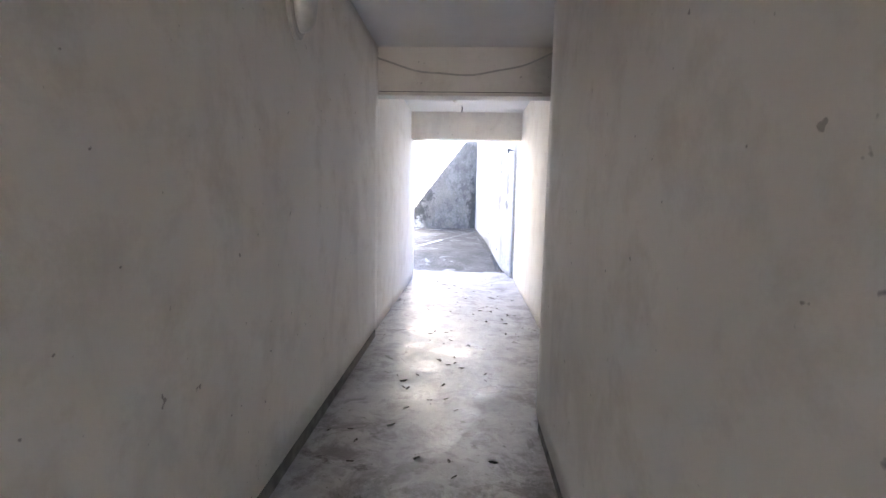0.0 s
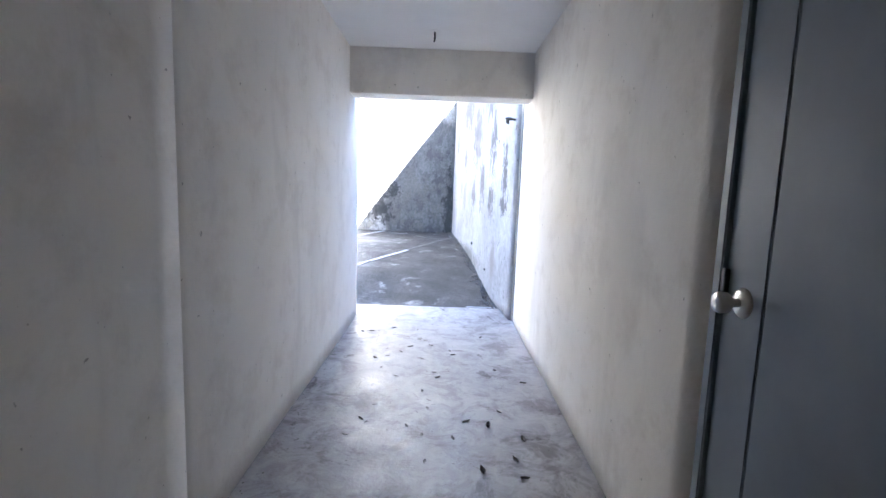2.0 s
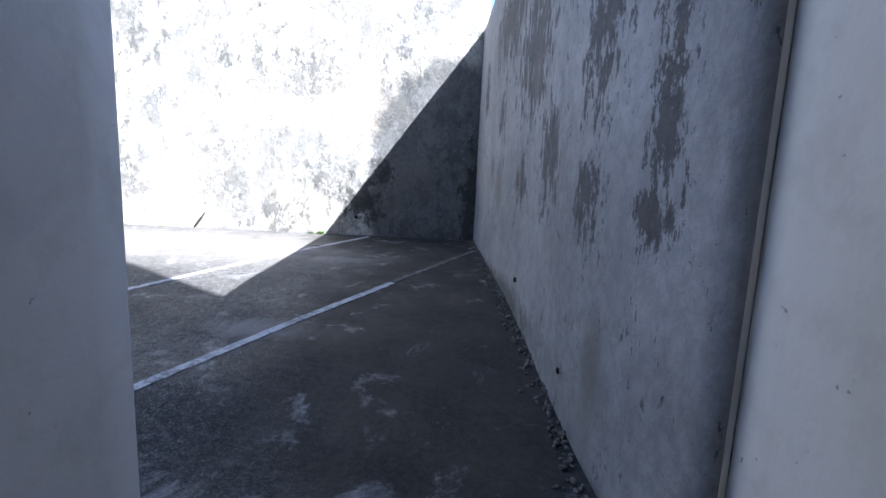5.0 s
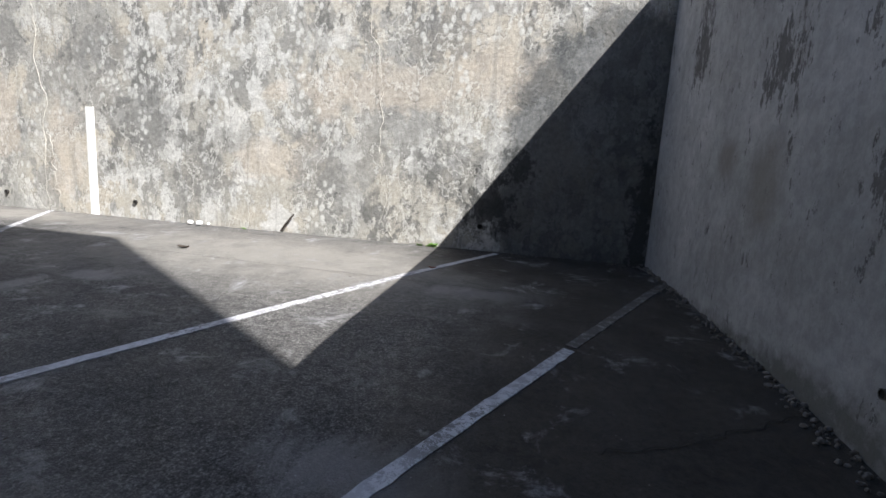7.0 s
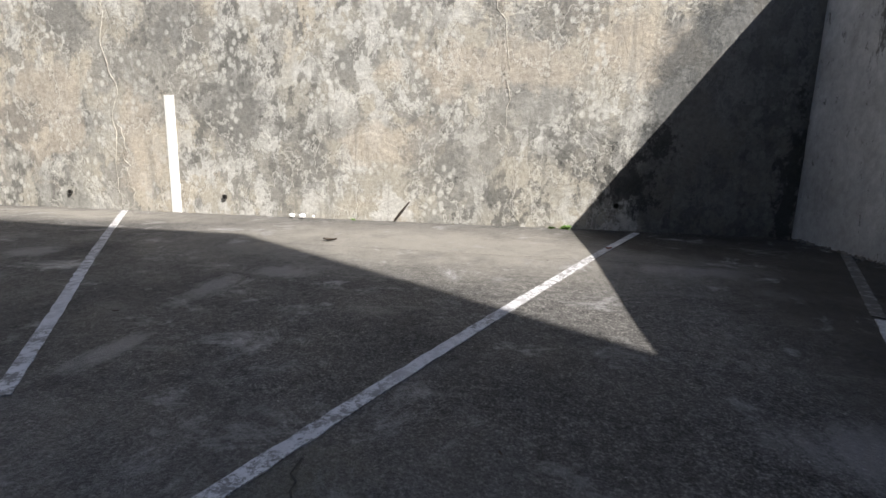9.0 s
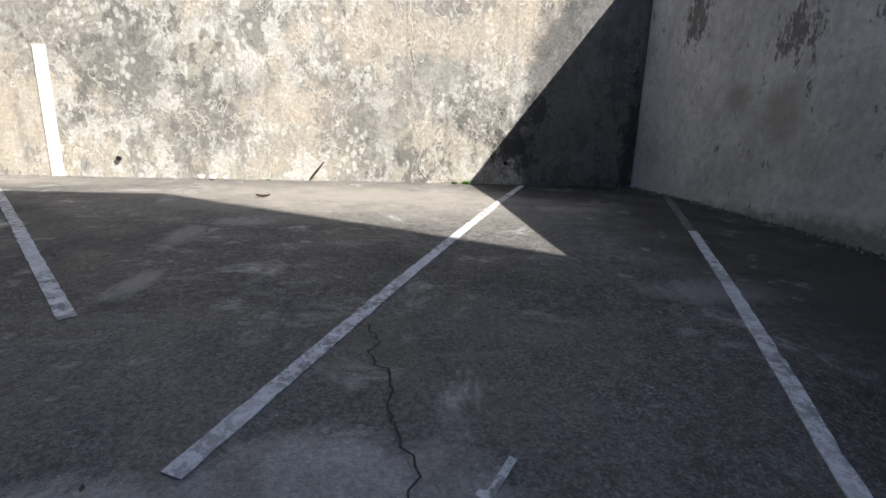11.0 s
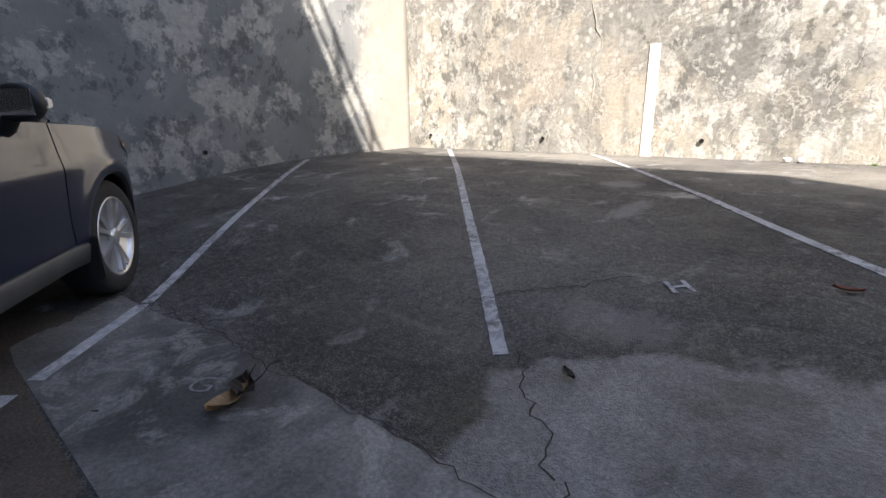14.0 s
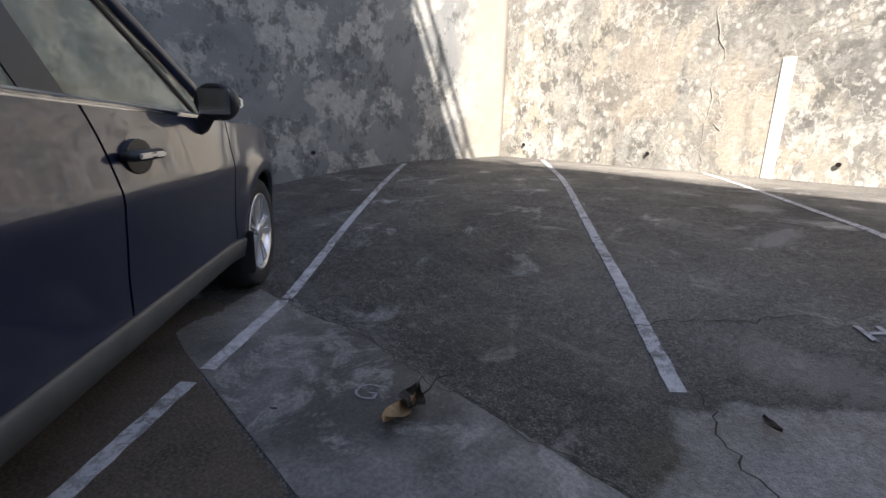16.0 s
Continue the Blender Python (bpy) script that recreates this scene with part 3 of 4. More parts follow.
def rough_wall(corner_a, corner_b, z0, z1, thick, sway, seed, step=0.12):
    """A thick wall between two plan corners whose face (to the left of a->b) is uneven."""
    a, b = Vector(corner_a), Vector(corner_b)
    d = (b - a).normalized()
    n = Vector((-d.y, d.x))
    nu, nv = max(2, int((b - a).length / step)), max(2, int((z1 - z0) / step))
    bm = bmesh.new()
    grid = []
    for i in range(nu + 1):
        col = []
        for j in range(nv + 1):
            p = a.lerp(b, i / nu)
            z = z0 + (z1 - z0) * j / nv
            edge = 0 if i in (0, nu) else 1
            q = sway * edge * (noise.noise((p.x * 0.9 + seed, p.y * 0.9, z * 0.9)) + 0.4 * noise.noise((p.x * 3 + seed, p.y * 3, z * 3)))
            col.append(bm.verts.new((p.x + n.x * q, p.y + n.y * q, z)))
        grid.append(col)
    for i in range(nu):
        for j in range(nv):
            bm.faces.new((grid[i][j], grid[i + 1][j], grid[i + 1][j + 1], grid[i][j + 1]))
    back = [bm.verts.new((p.x - n.x * thick, p.y - n.y * thick, z)) for p, z in ((a, z0), (b, z0), (b, z1), (a, z1))]
    bm.faces.new(back)
    bm.faces.new([back[0], *grid[0], back[3]][::-1])
    bm.faces.new([back[1], *grid[-1], back[2]])
    bm.faces.new([back[0], back[1], *[c[0] for c in grid][::-1]])
    bm.faces.new([back[3], *[c[-1] for c in grid], back[2]])
    for f in bm.faces:
        f.smooth = True
    return bm


# ---------------------------------------------------------------- the passage
XL, XLN, XR, XRN = -0.565, -0.522, 1.095, 0.745
structure("floor_passage_bed", box(-0.9, 1.4, -5.2, 9.0, -0.2, -0.004), BARE, "cement bed under the passage floor", "floor")
structure("floor_passage", slab_on_ground([(-0.84, -5.2), (1.3, -5.2), (1.3, 9.15), (1.085, 9.16), (1.085, 9.52), (-0.84, 9.52)], 0.004, 0.0, 1, 0.1), SLAB, "worn grey smooth concrete passage floor", "floor")
structure("wall_passage_left_near", rough_wall((XLN, 5.8), (XLN, -5.0), 0.1, 2.7, 0.3, 0.004, 2), PLASTER, "cream plastered passage wall with stains", "wall")
structure("wall_passage_left_far", rough_wall((XL, 9.2), (XL, 5.8), 0.0, 2.7, 0.27, 0.006, 5), PLASTER, "cream plastered passage wall with scuffs", "wall")
structure("wall_passage_right_near", rough_wall((XRN, -5.0), (XRN, 4.12), 0.1, 2.7, 0.7, 0.004, 8), PLASTER, "cream plastered passage wall with faint scratches", "wall")
structure("wall_passage_right_pier", box(XR, XR + 0.3, 4.12, 4.66, 0, 2.7), PLASTER, "cream plastered wall beside the grey door", "wall")
structure("wall_passage_right_far", rough_wall((XR, 5.655), (XR, 9.15), 0.0, 2.7, 0.3, 0.006, 11), PLASTER, "cream plastered passage wall, mottled", "wall")
structure("wall_over_door", box(XR, XR + 0.3, 4.66, 5.655, 2.22, 2.7), PLASTER, "cream plaster above the grey door", "wall")
structure("wall_behind_door", box(XR + 0.16, XR + 0.3, 4.66, 5.655, 0, 2.22), PLASTER, "plain wall closing the door recess", "wall")
structure("baseboard_left", box(-0.80, XLN - 0.012, -5.0, 5.8, 0, 0.1), BARE, "bare dark cement strip under the plaster", "baseboard")
structure("baseboard_right", box(XRN + 0.012, 1.4, -5.0, 4.11, 0, 0.1), BARE, "bare dark cement strip under the plaster", "baseboard")
structure("ceiling_near", box(-0.83, 1.4, -5.0, 5.8, 2.66, 2.9), CEILING, "cream painted passage ceiling", "ceiling")
structure("ceiling_far", box(-0.83, 1.4, 6.0, 8.7, 2.6, 2.9), CEILING, "white painted passage ceiling", "ceiling")
structure("beam_near", box(-0.83, 1.4, 5.8, 6.0, 2.243, 2.9, 0.006), PLASTER, "cream plastered beam across the passage", "beam")
structure("beam_far", box(-0.83, 1.4, 8.7, 8.98, 2.2, 2.9, 0.008), PLASTER, "cream plastered beam at the passage mouth", "beam")
# unseen wall added behind the start; its opening sets how much light enters
added_end_wall = box(-0.83, -0.42, -5.3, -5.0, 0, 2.9)
box(0.64, 1.4, -5.3, -5.0, 0, 2.9, 0, added_end_wall)
box(-0.42, 0.64, -5.3, -5.0, 2.15, 2.9, 0, added_end_wall)
structure("wall_added_end", added_end_wall, PLASTER, "unseen cream wall behind the start, its opening sized to limit light", "wall")
structure("trim_beam_crack", box(XL + 0.06, XR - 0.15, 5.797, 5.8, 2.27, 2.274), CRACK, "dark hairline gap along the beam", "trim")


def grey_door():
    door = tagged(new("door_1"), "closed blue-grey painted flush door with steel knob", "door", kind="structure")
    door.matrix_basis = pose(XR, 4.66, 0)
    part("door_frame", box(0.0, 0.09, 0.0, 0.035, 0, 2.22, 0.004), DOORGREY, door)
    part("door_frame", box(0.0, 0.09, 0.955, 0.993, 0, 2.22, 0.004), DOORGREY, door)
    part("door_frame", box(0.0, 0.09, 0.036, 0.954, 2.18, 2.22, 0.004), DOORGREY, door)
    for a, b in ((0.04, 0.262), (0.266, 0.784), (0.788, 0.95)):
        part("panel", box(0.012, 0.052, a, b, 0.012, 2.176, 0.004), DOORGREY, door)
    part("core", box(0.022, 0.046, 0.04, 0.95, 0.014, 2.17), BLACK, door)
    m = pose(0.013, 0.865, 1.08, 0, -90, 0)
    knob = part("door_knob", turned(((0.012, 0.0), (0.012, 0.028), (0.018, 0.036), (0.027, 0.044), (0.029, 0.062), (0.025, 0.072), (0.010, 0.074)), 28, m), STEEL, door, "round brushed steel knob", True)
    part("rose", turned(((0.040, 0.0), (0.040, 0.004), (0.030, 0.011), (0.014, 0.014)), 28, m), STEEL, knob, smooth=True)
    part("latch_plate", box(-0.002, 0.012, 0.93, 0.952, 1.08, 1.16, 0.002), DARKMETAL, door)
    hold = part("pull_plate", box(-0.026, -0.012, 0.085, 0.125, 1.02, 1.16, 0.004), DARKMETAL, door, "dark metal pull handle")
    part("pull_plate_back", box(-0.016, 0.012, 0.075, 0.09, 1.02, 1.16, 0.003), DARKMETAL, hold)


grey_door()


def bulkhead():
    lamp = thing("wall_lamp", (XLN, 3.75, 2.28, 0, 90, 0), "old oval bulkhead lamp with yellowed cover on the plaster", "lamp")
    def oval(profile, sx, sy):
        bm = turned(profile, 32)
        for v in bm.verts:
            v.co.x *= sx
            v.co.y *= sy
        return bm
    part("base", oval(((0.10, 0.0), (0.10, 0.02), (0.092, 0.028)), 2.1, 1.15), CABLE, lamp, smooth=False)
    part("cover", oval(((0.086, 0.028), (0.084, 0.06), (0.07, 0.085), (0.04, 0.1), (0.0, 0.104)), 2.1, 1.1), PORCELAIN, lamp, "yellowed ribbed glass cover", True)
    part("clip", box(-0.03, 0.03, 0.085, 0.115, 0.0, 0.07, 0.006), CHROME, lamp, "bright metal clip")


bulkhead()


def ceiling_bulb():
    lamp = thing("ceiling_lamp", (0.15, 6.71, 2.6), "bare unlit bulb in a white ceiling holder", "lamp")
    part("rose", turned(((0.075, 0.0), (0.075, -0.008), (0.06, -0.018), (0.03, -0.022)), 28), PORCELAIN, lamp, smooth=True)
    part("socket", turned(((0.026, -0.02), (0.026, -0.085), (0.022, -0.10)), 20), PORCELAIN, lamp, smooth=True)
    part("bulb", turned(((0.018, -0.10), (0.022, -0.13), (0.032, -0.17), (0.034, -0.20), (0.026, -0.23), (0.006, -0.245)), 20), FROST, lamp, "frosted white bulb", True)


ceiling_bulb()


def ceiling_stub(x, y, z):
    stub = thing("ceiling_hook", (x, y, z), "short rusty wire stub hanging from the ceiling", "hook", "ceiling wire stubs")
    part("rose", turned(((0.035, 0.0), (0.03, -0.006), (0.008, -0.01)), 14), CEILING, stub)
    part("stub", tube(((0, 0, -0.005), (0.003, 0, -0.05), (-0.002, 0.002, -0.085)), 0.007, 8), DARKMETAL, stub)


ceiling_stub(0.2, 8.21, 2.6)
ceiling_stub(0.24, 4.5, 2.66)

wire = [(-0.525 + 1.58 * f, 5.79, 2.56 - 0.33 * (f * (1 - f)) * 2.05 + 0.06 * f + 0.006 * math.sin(f * 21)) for f in [k / 24 for k in range(25)]]
tagged(link_mesh("cable", tube(wire, 0.008, 8), CABLE), "thin painted-over cable sagging across the beam", "cable")

# ---------------------------------------------------------------- the yard
XW = -10.215
YB = 14.5
structure("ground", box(-60, 60, -60, 60, -0.6, -0.25), EARTH, "brown bare ground round the yard", "ground")


def lot_floor():
    bm = bmesh.new()
    xs = [XW - 0.1 + (-0.84 - XW + 0.1) * k / 76 for k in range(77)] + [-0.84 + 2.04 * k / 16 for k in range(1, 17)]
    rows = cut_rows(5.2, 9.462, 0.12) + cut_rows(9.472, 14.6, 0.08)
    last = None
    for y in rows:
        wide = 77 if y < 9.467 else len(xs)
        row = [bm.verts.new((x, y, ground(y, x))) for x in xs[:wide]]
        if last:
            for k in range(min(len(last), len(row)) - 1):
                bm.faces.new((last[k], last[k + 1], row[k + 1], row[k])).smooth = True
        last = row
    base = bmesh.ops.extrude_face_region(bm, geom=list(bm.faces))
    for v in base["geom"]:
        if isinstance(v, bmesh.types.BMVert):
            v.co.z -= 0.2
    return bm


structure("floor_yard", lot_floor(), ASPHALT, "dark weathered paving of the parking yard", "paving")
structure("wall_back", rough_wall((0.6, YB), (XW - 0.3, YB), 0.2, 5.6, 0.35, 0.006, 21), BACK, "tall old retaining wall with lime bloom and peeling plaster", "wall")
side_bm = rough_wall((0.968, 9.15), (0.53, 14.55), 0.0, 3.25, 0.3, 0.014, 31)
for v in side_bm.verts:
    v.co.x += 0.085 * max(0.0, (10.2 - v.co.y) / 1.05) ** 1.5
    v.co.z *= 1 + 0.046 * max(0.0, (14.5 - v.co.y) / 4.4)
structure("wall_side", side_bm, SIDE, "grey painted yard wall with dark peeled patches", "wall")
structure("wall_left", rough_wall((XW, YB), (XW, 5.0), 0.0, 5.6, 0.35, 0.016, 41), LEFT, "blotched blue-grey yard wall with pale corner", "wall")
structure("wall_mouth_post", box(1.07, XR, 9.15, 9.17, 0, 2.9, 0.004), PLASTER, "narrow plastered end of the passage wall", "wall")
structure("wall_passage_outside", box(-0.87, -0.836, 5.0, 9.2, 0, 2.9), FACADE, "weathered grey-brown rendered outside of the passage", "wall")


def storeys(name, x0, x1, y0, y1, z0, z1, label):
    house = tagged(new(name), label, "building", kind="structure")
    part("wall", box(x0, x1, y0, y1, z0, z1), FACADE, house)
    return house


storeys("building_block", -14.0, -0.9, 0.5, 6.6, -0.2, 14.6, "weathered grey-brown rendered apartment block behind the yard")
storeys("building_tower", -0.9, 6.4, 0.5, 6.6, 2.92, 14.6, "weathered grey-brown rendered storeys above the passage")
storeys("building_foot", 1.5, 6.4, 0.5, 6.6, -0.2, 2.91, "weathered grey-brown rendered ground storey beside the passage")


def roof_rail():
    rail = thing("roof_railing", (0, 6.45, 14.6), "dark metal railing on the roof edge of the block", "railing")
    for k in range(5):
        x = -1.6 + k * 0.95
        part("post", tube(((x, 0, 0), (x, 0, 1.05)), 0.045, 8), DARKMETAL, rail)
    for z in (0.55, 1.05):
        part("rail", tube(((-1.7, 0, z), (2.3, 0, z)), 0.04, 8), DARKMETAL, rail)


roof_rail()

# paving layers
structure("floor_patch_strip", slab_on_ground([(-7.4, 8.95), (-7.02, 8.33), (-6.6, 8.30), (-5.66, 8.30), (-5.2, 7.6), (-3.9, 7.6), (-4.75, 8.98), (-5.5, 8.88), (-5.85, 8.84), (-6.65, 8.92), (-7.0, 9.05)], 0.002, 0.075, 3, 0.02),
          PATCH, "smooth grey concrete patch in the paving", "paving")
structure("floor_patch_brown", slab_on_ground([(-6.5, 8.3), (-5.72, 8.29), (-5.25, 7.55), (-4.9, 6.7), (-9.6, 6.7), (-7.4, 8.6), (-7.0, 8.7)], 0.0015, 0.10, 12, 0.02),
          EARTH, "brown dirt-covered paving beside the car", "paving")
crack_on_ground("floor_crack", wander((-5.15, 9.60), (-4.71, 9.09), 22, 0.05, 3.3), 0.005, 0.011)
crack_on_ground("floor_crack_low", wander((-4.71, 9.09), (-4.4, 8.3), 20, 0.05, 5.3), 0.005, 0.011)
crack_on_ground("floor_crack_bay", wander((-2.66, 10.6), (-2.56, 10.0), 20, 0.05, 8.1), 0.006, 0.006)
crack_on_ground("floor_crack_bay_low", wander((-2.56, 10.0), (-2.47, 9.3), 20, 0.04, 1.1), 0.006, 0.011)
crack_on_ground("floor_crack_strip", wander((-7.0, 8.98), (-4.8, 8.95), 50, 0.05, 6.4), 0.004, 0.008)
crack_on_ground("floor_joint_mouth", wander((-0.56, 9.525), (1.0, 9.525), 30, 0.012, 2.2), 0.004, 0.006)
crack_on_ground("floor_crack_wall", wander((-0.15, 11.25), (0.7, 11.75), 24, 0.05, 4.2), 0.006, 0.006)
crack_on_ground("floor_joint_far", wander((-4.6, 13.1), (0.2, 13.0), 60, 0.02, 7.7), 0.004, 0.006)
crack_on_ground("floor_crack_h", wander((-4.9, 10.45), (-5.6, 9.85), 24, 0.06, 9.7), 0.005, 0.006)


def road_line(a, b, material, label, seed, width=0.064):
    return tagged(link_mesh("road_line", stripe(a, b, width, 0.0045, seed), material), label, "road marking", "parking bay lines")


WORN = "worn white painted parking line on the paving"
road_line((-6.563, 8.335), (-7.09, 8.905), PAINT, WORN, 1)
road_line((-7.10, 8.93), (-10.04, 12.14), PAINT, WORN, 2)
road_line((-5.185, 9.56), (-9.26, 14.41), PAINT, WORN, 3)
road_line((-3.83, 10.73), (-6.80, 14.46), PAINT, WORN, 4)
road_line((-3.095, 9.85), (-0.92, 14.40), PAINT, WORN, 5)
road_line((-1.81, 8.95), (-0.245, 12.095), PAINT, WORN, 6)
road_line((-0.235, 12.14), (0.56, 13.75), FAINT, "almost rubbed-off white parking line", 7)
road_line((-6.51, 8.249), (-5.2, 6.85), PAINT, WORN, 8)
road_line((0.62, 9.555), (0.95, 9.555), PAINT, "short pale mark at the passage mouth", 9, 0.03)


def bay_letter(char, x, y, turn, size, material):
    data = bpy.data.curves.new("letter", "FONT")
    data.body, data.size, data.align_x, data.align_y = char, size, "CENTER", "CENTER"
    data.extrude, data.offset = 0.001, 0.003 if char != "G" else -0.002
    ob = new("bay_letter", data)
    tilt = math.degrees(math.atan2(ground(y + 0.2) - ground(y - 0.2), 0.4))
    ob.matrix_basis = pose(x, y, ground(y, x) + 0.0045, tilt, 0, 0) @ pose(0, 0, 0, 0, 0, turn)
    ob.data.materials.append(material)
    return tagged(ob, f"faded white painted letter {char} on the paving", "road marking", "bay letters")


bay_letter("J", -2.31, 9.79, -38, 0.16, PAINT)
bay_letter("H", -4.728, 10.42, 38, 0.17, PAINT)
bay_letter("G", -6.0, 8.725, 38, 0.15, CHALK)

# wall details
tagged(link_mesh("painted_bar", box(-6.185, -6.06, YB - 0.011, YB + 0.02, 0.452, 1.80, 0.003), WHITE), "upright white painted bar on the old wall", "wall marking")


def weep_hole(place, turn, size=0.027):
    pipe = thing("weep_hole", Matrix.Translation(place) @ pose(0, 0, 0, 90, 0, turn), "small dark drain pipe mouth in the wall", "drain", "weep holes")
    part("pipe", turned(((size, -0.1), (size, 0.012), (size * 0.8, 0.012), (size * 0.78, 0.0)), 18), DARKMETAL, pipe)
    part("mouth", turned(((size * 0.79, 0.006), (size * 0.5, 0.008)), 18), HOLEDARK, pipe)


for hx, hz in ((-9.72, 0.678), (-7.577, 0.656), (-5.483, 0.661), (-1.122, 0.712)):
    weep_hole((hx, YB - 0.012, hz), 0)
weep_hole((XW + 0.012, 10.797, 0.6), 90)
weep_hole((0.78, 11.47, 0.57), -90, 0.02)
weep_hole((0.879, 10.25, 0.37), -90, 0.016)


def wall_crack(x0, z0, x1, z1, width, seed, material):
    """A ridge of old crack filler on the far wall."""
    pts, radii = [], []
    for k in range(27):
        f = k / 26
        q = 0.10 * noise.noise((seed, f * 5, 0)) + 0.07 * noise.noise((seed, f * 17, 2)) + 0.02 * noise.noise((seed, f * 41, 5))
        pts.append((x0 + (x1 - x0) * f + q, YB - 0.001, z0 + (z1 - z0) * f))
        radii.append(width * 0.6 * (0.3 + 1.3 * abs(noise.noise((seed + 3, f * 9, 1)))))
    return tagged(link_mesh("plaster_crack", tube(pts, radii, 6), material), "uneven crack line running down the old plaster", "crack", "wall cracks")


for cx, cz, dx, dz, cw, cs in ((-6.83, 0.48, -6.9, 3.4, 0.010, 1.5), (-6.72, 0.48, -6.78, 1.5, 0.007, 2.5), (-2.15, 0.5, -2.4, 3.0, 0.007, 3.5), (-4.72, 0.5, -4.5, 1.6, 0.005, 4.5), (-9.0, 0.5, -8.9, 2.2, 0.006, 6.5)):
    wall_crack(cx, cz, dx, dz, cw, cs, SCAB)


def grime_seam(name, a, b, seed, size, count):
    """Grit, leaf crumbs and broken mortar that gather along a wall's foot."""
    rng = random.Random(seed)
    bm = bmesh.new()
    for k in range(count):
        f = rng.random()
        x, y = a[0] + (b[0] - a[0]) * f, a[1] + (b[1] - a[1]) * f
        d = abs(rng.gauss(0, 0.05))
        nx, ny = (b[1] - a[1]), -(b[0] - a[0])
        k2 = 1 / math.hypot(nx, ny)
        x, y = x - nx * k2 * d, y - ny * k2 * d
        r = size * rng.uniform(0.3, 1.0)
        m = pose(x, y, ground(y) + r * 0.25, rng.uniform(0, 90), rng.uniform(0, 90), rng.uniform(0, 180)) @ Matrix.Diagonal((r, r * rng.uniform(0.5, 1), r * 0.6, 1))
        bmesh.ops.create_icosphere(bm, subdivisions=1, radius=1, matrix=m)
    return tagged(link_mesh(name, bm, BARE), "grit and leaf crumbs along the wall foot", "debris", kind="stuff")


grime_seam("grit_side", (0.93, 9.5), (0.55, 14.4), 1, 0.022, 420)
grime_seam("grit_back", (0.5, 14.47), (-10.1, 14.47), 2, 0.013, 260)
grime_seam("grit_left", (-0.55, 9.2), (-0.55, 5.9), 3, 0.008, 90)

# brackets on the yard wall by the passage mouth
for by in (9.26, 9.37):
    hook = thing("wall_bracket", (1.055, by, 2.10 + (by - 9.26) * 0.25), "small dark iron bracket on the yard wall", "bracket", "wall brackets")
    part("arm", tube(((0.05, 0, 0), (-0.1, 0, 0), (-0.115, 0, -0.01)), 0.011, 8), DARKMETAL, hook)
    part("tip", tube(((-0.1, 0, 0.005), (-0.1, 0, -0.05)), 0.011, 8), DARKMETAL, hook)

# ---------------------------------------------------------------- the car
CF = Vector((-0.795, 0.605, 0)).normalized()
CR = Vector((CF.y, -CF.x, 0))
hub_at = Vector((-7.44, 8.95, 0))
car_at = hub_at - CF * 1.32 - CR * 0.86
CAR = Matrix(((CF.x, -CR.x, 0, car_at.x), (CF.y, -CR.y, 0, car_at.y), (0, 0, 1, 0.004), (0, 0, 0, 1)))


def belt(x):
    return 1.015 - 0.04 * (x + 0.2) - 0.01 * max(0, x - 0.5) ** 2


def hood(x):
    """Height of the fender's top edge."""
    if x < 0.95:
        return belt(x)
    f = (x - 0.95) / 1.2
    return belt(0.95) - 0.04 * f - 0.19 * f ** 2.6


def flank(x, z):
    """Half width of the body at a height."""
    w = 0.892 - 0.16 * max(0, (z - 0.77)) ** 1.2 - 0.05 * ((0.62 - z) / 0.4) ** 2 * (1 if z < 0.62 else 0)
    w += 0.006 * math.exp(-((z - 0.76) / 0.05) ** 2) - 0.012 * math.exp(-((z - 0.52) / 0.12) ** 2)
    if x > 1.25:
        w -= 0.30 * ((x - 1.25) / 0.95) ** 2.4
    if x < -1.4:
        w -= 0.16 * ((-1.4 - x) / 0.8) ** 2.2
    for c in (1.32, -1.32):
        d = math.hypot(x - c, z - 0.33)
        w += 0.022 * math.exp(-((d - 0.41) / 0.07) ** 2)
    return w


def arch(x, low):
    for c in (1.32, -1.32):
        if abs(x - c) < 0.375:
            return max(low, 0.335 + math.sqrt(0.375 ** 2 - (x - c) ** 2))
    return low


def shut(z):
    """How far the door gap leans back towards the belt."""
    return -0.07 * (max(0, z - 0.72) / 0.28) ** 2


def side_panel(x0, x1, low, top, side, lean=(0, 0), nx=0, nz=18):
    """A pressed body panel between two stations with a folded edge all round."""
    nx = nx or max(6, int((x1 - x0) / 0.035))
    bm = bmesh.new()
    grid = []
    for i in range(nx + 1):
        col = []
        for j in range(nz + 1):
            x = x0 + (x1 - x0) * i / nx
            lo, hi = (low(x) if callable(low) else low), top(x)
            z = lo + (hi - lo) * j / nz
            xs = x + shut(z) * (lean[0] * (1 - i / nx) + lean[1] * i / nx)
            col.append(bm.verts.new((xs, side * flank(xs, z), z)))
        grid.append(col)
    for i in range(nx):
        for j in range(nz):
            bm.faces.new((grid[i][j], grid[i + 1][j], grid[i + 1][j + 1], grid[i][j + 1]))
    edge = [e for e in bm.edges if e.is_boundary]
    for e in edge:
        e.smooth = False
    out = bmesh.ops.extrude_edge_only(bm, edges=edge)
    for v in out["geom"]:
        if isinstance(v, bmesh.types.BMVert):
            v.co.y -= side * 0.008
    return bm


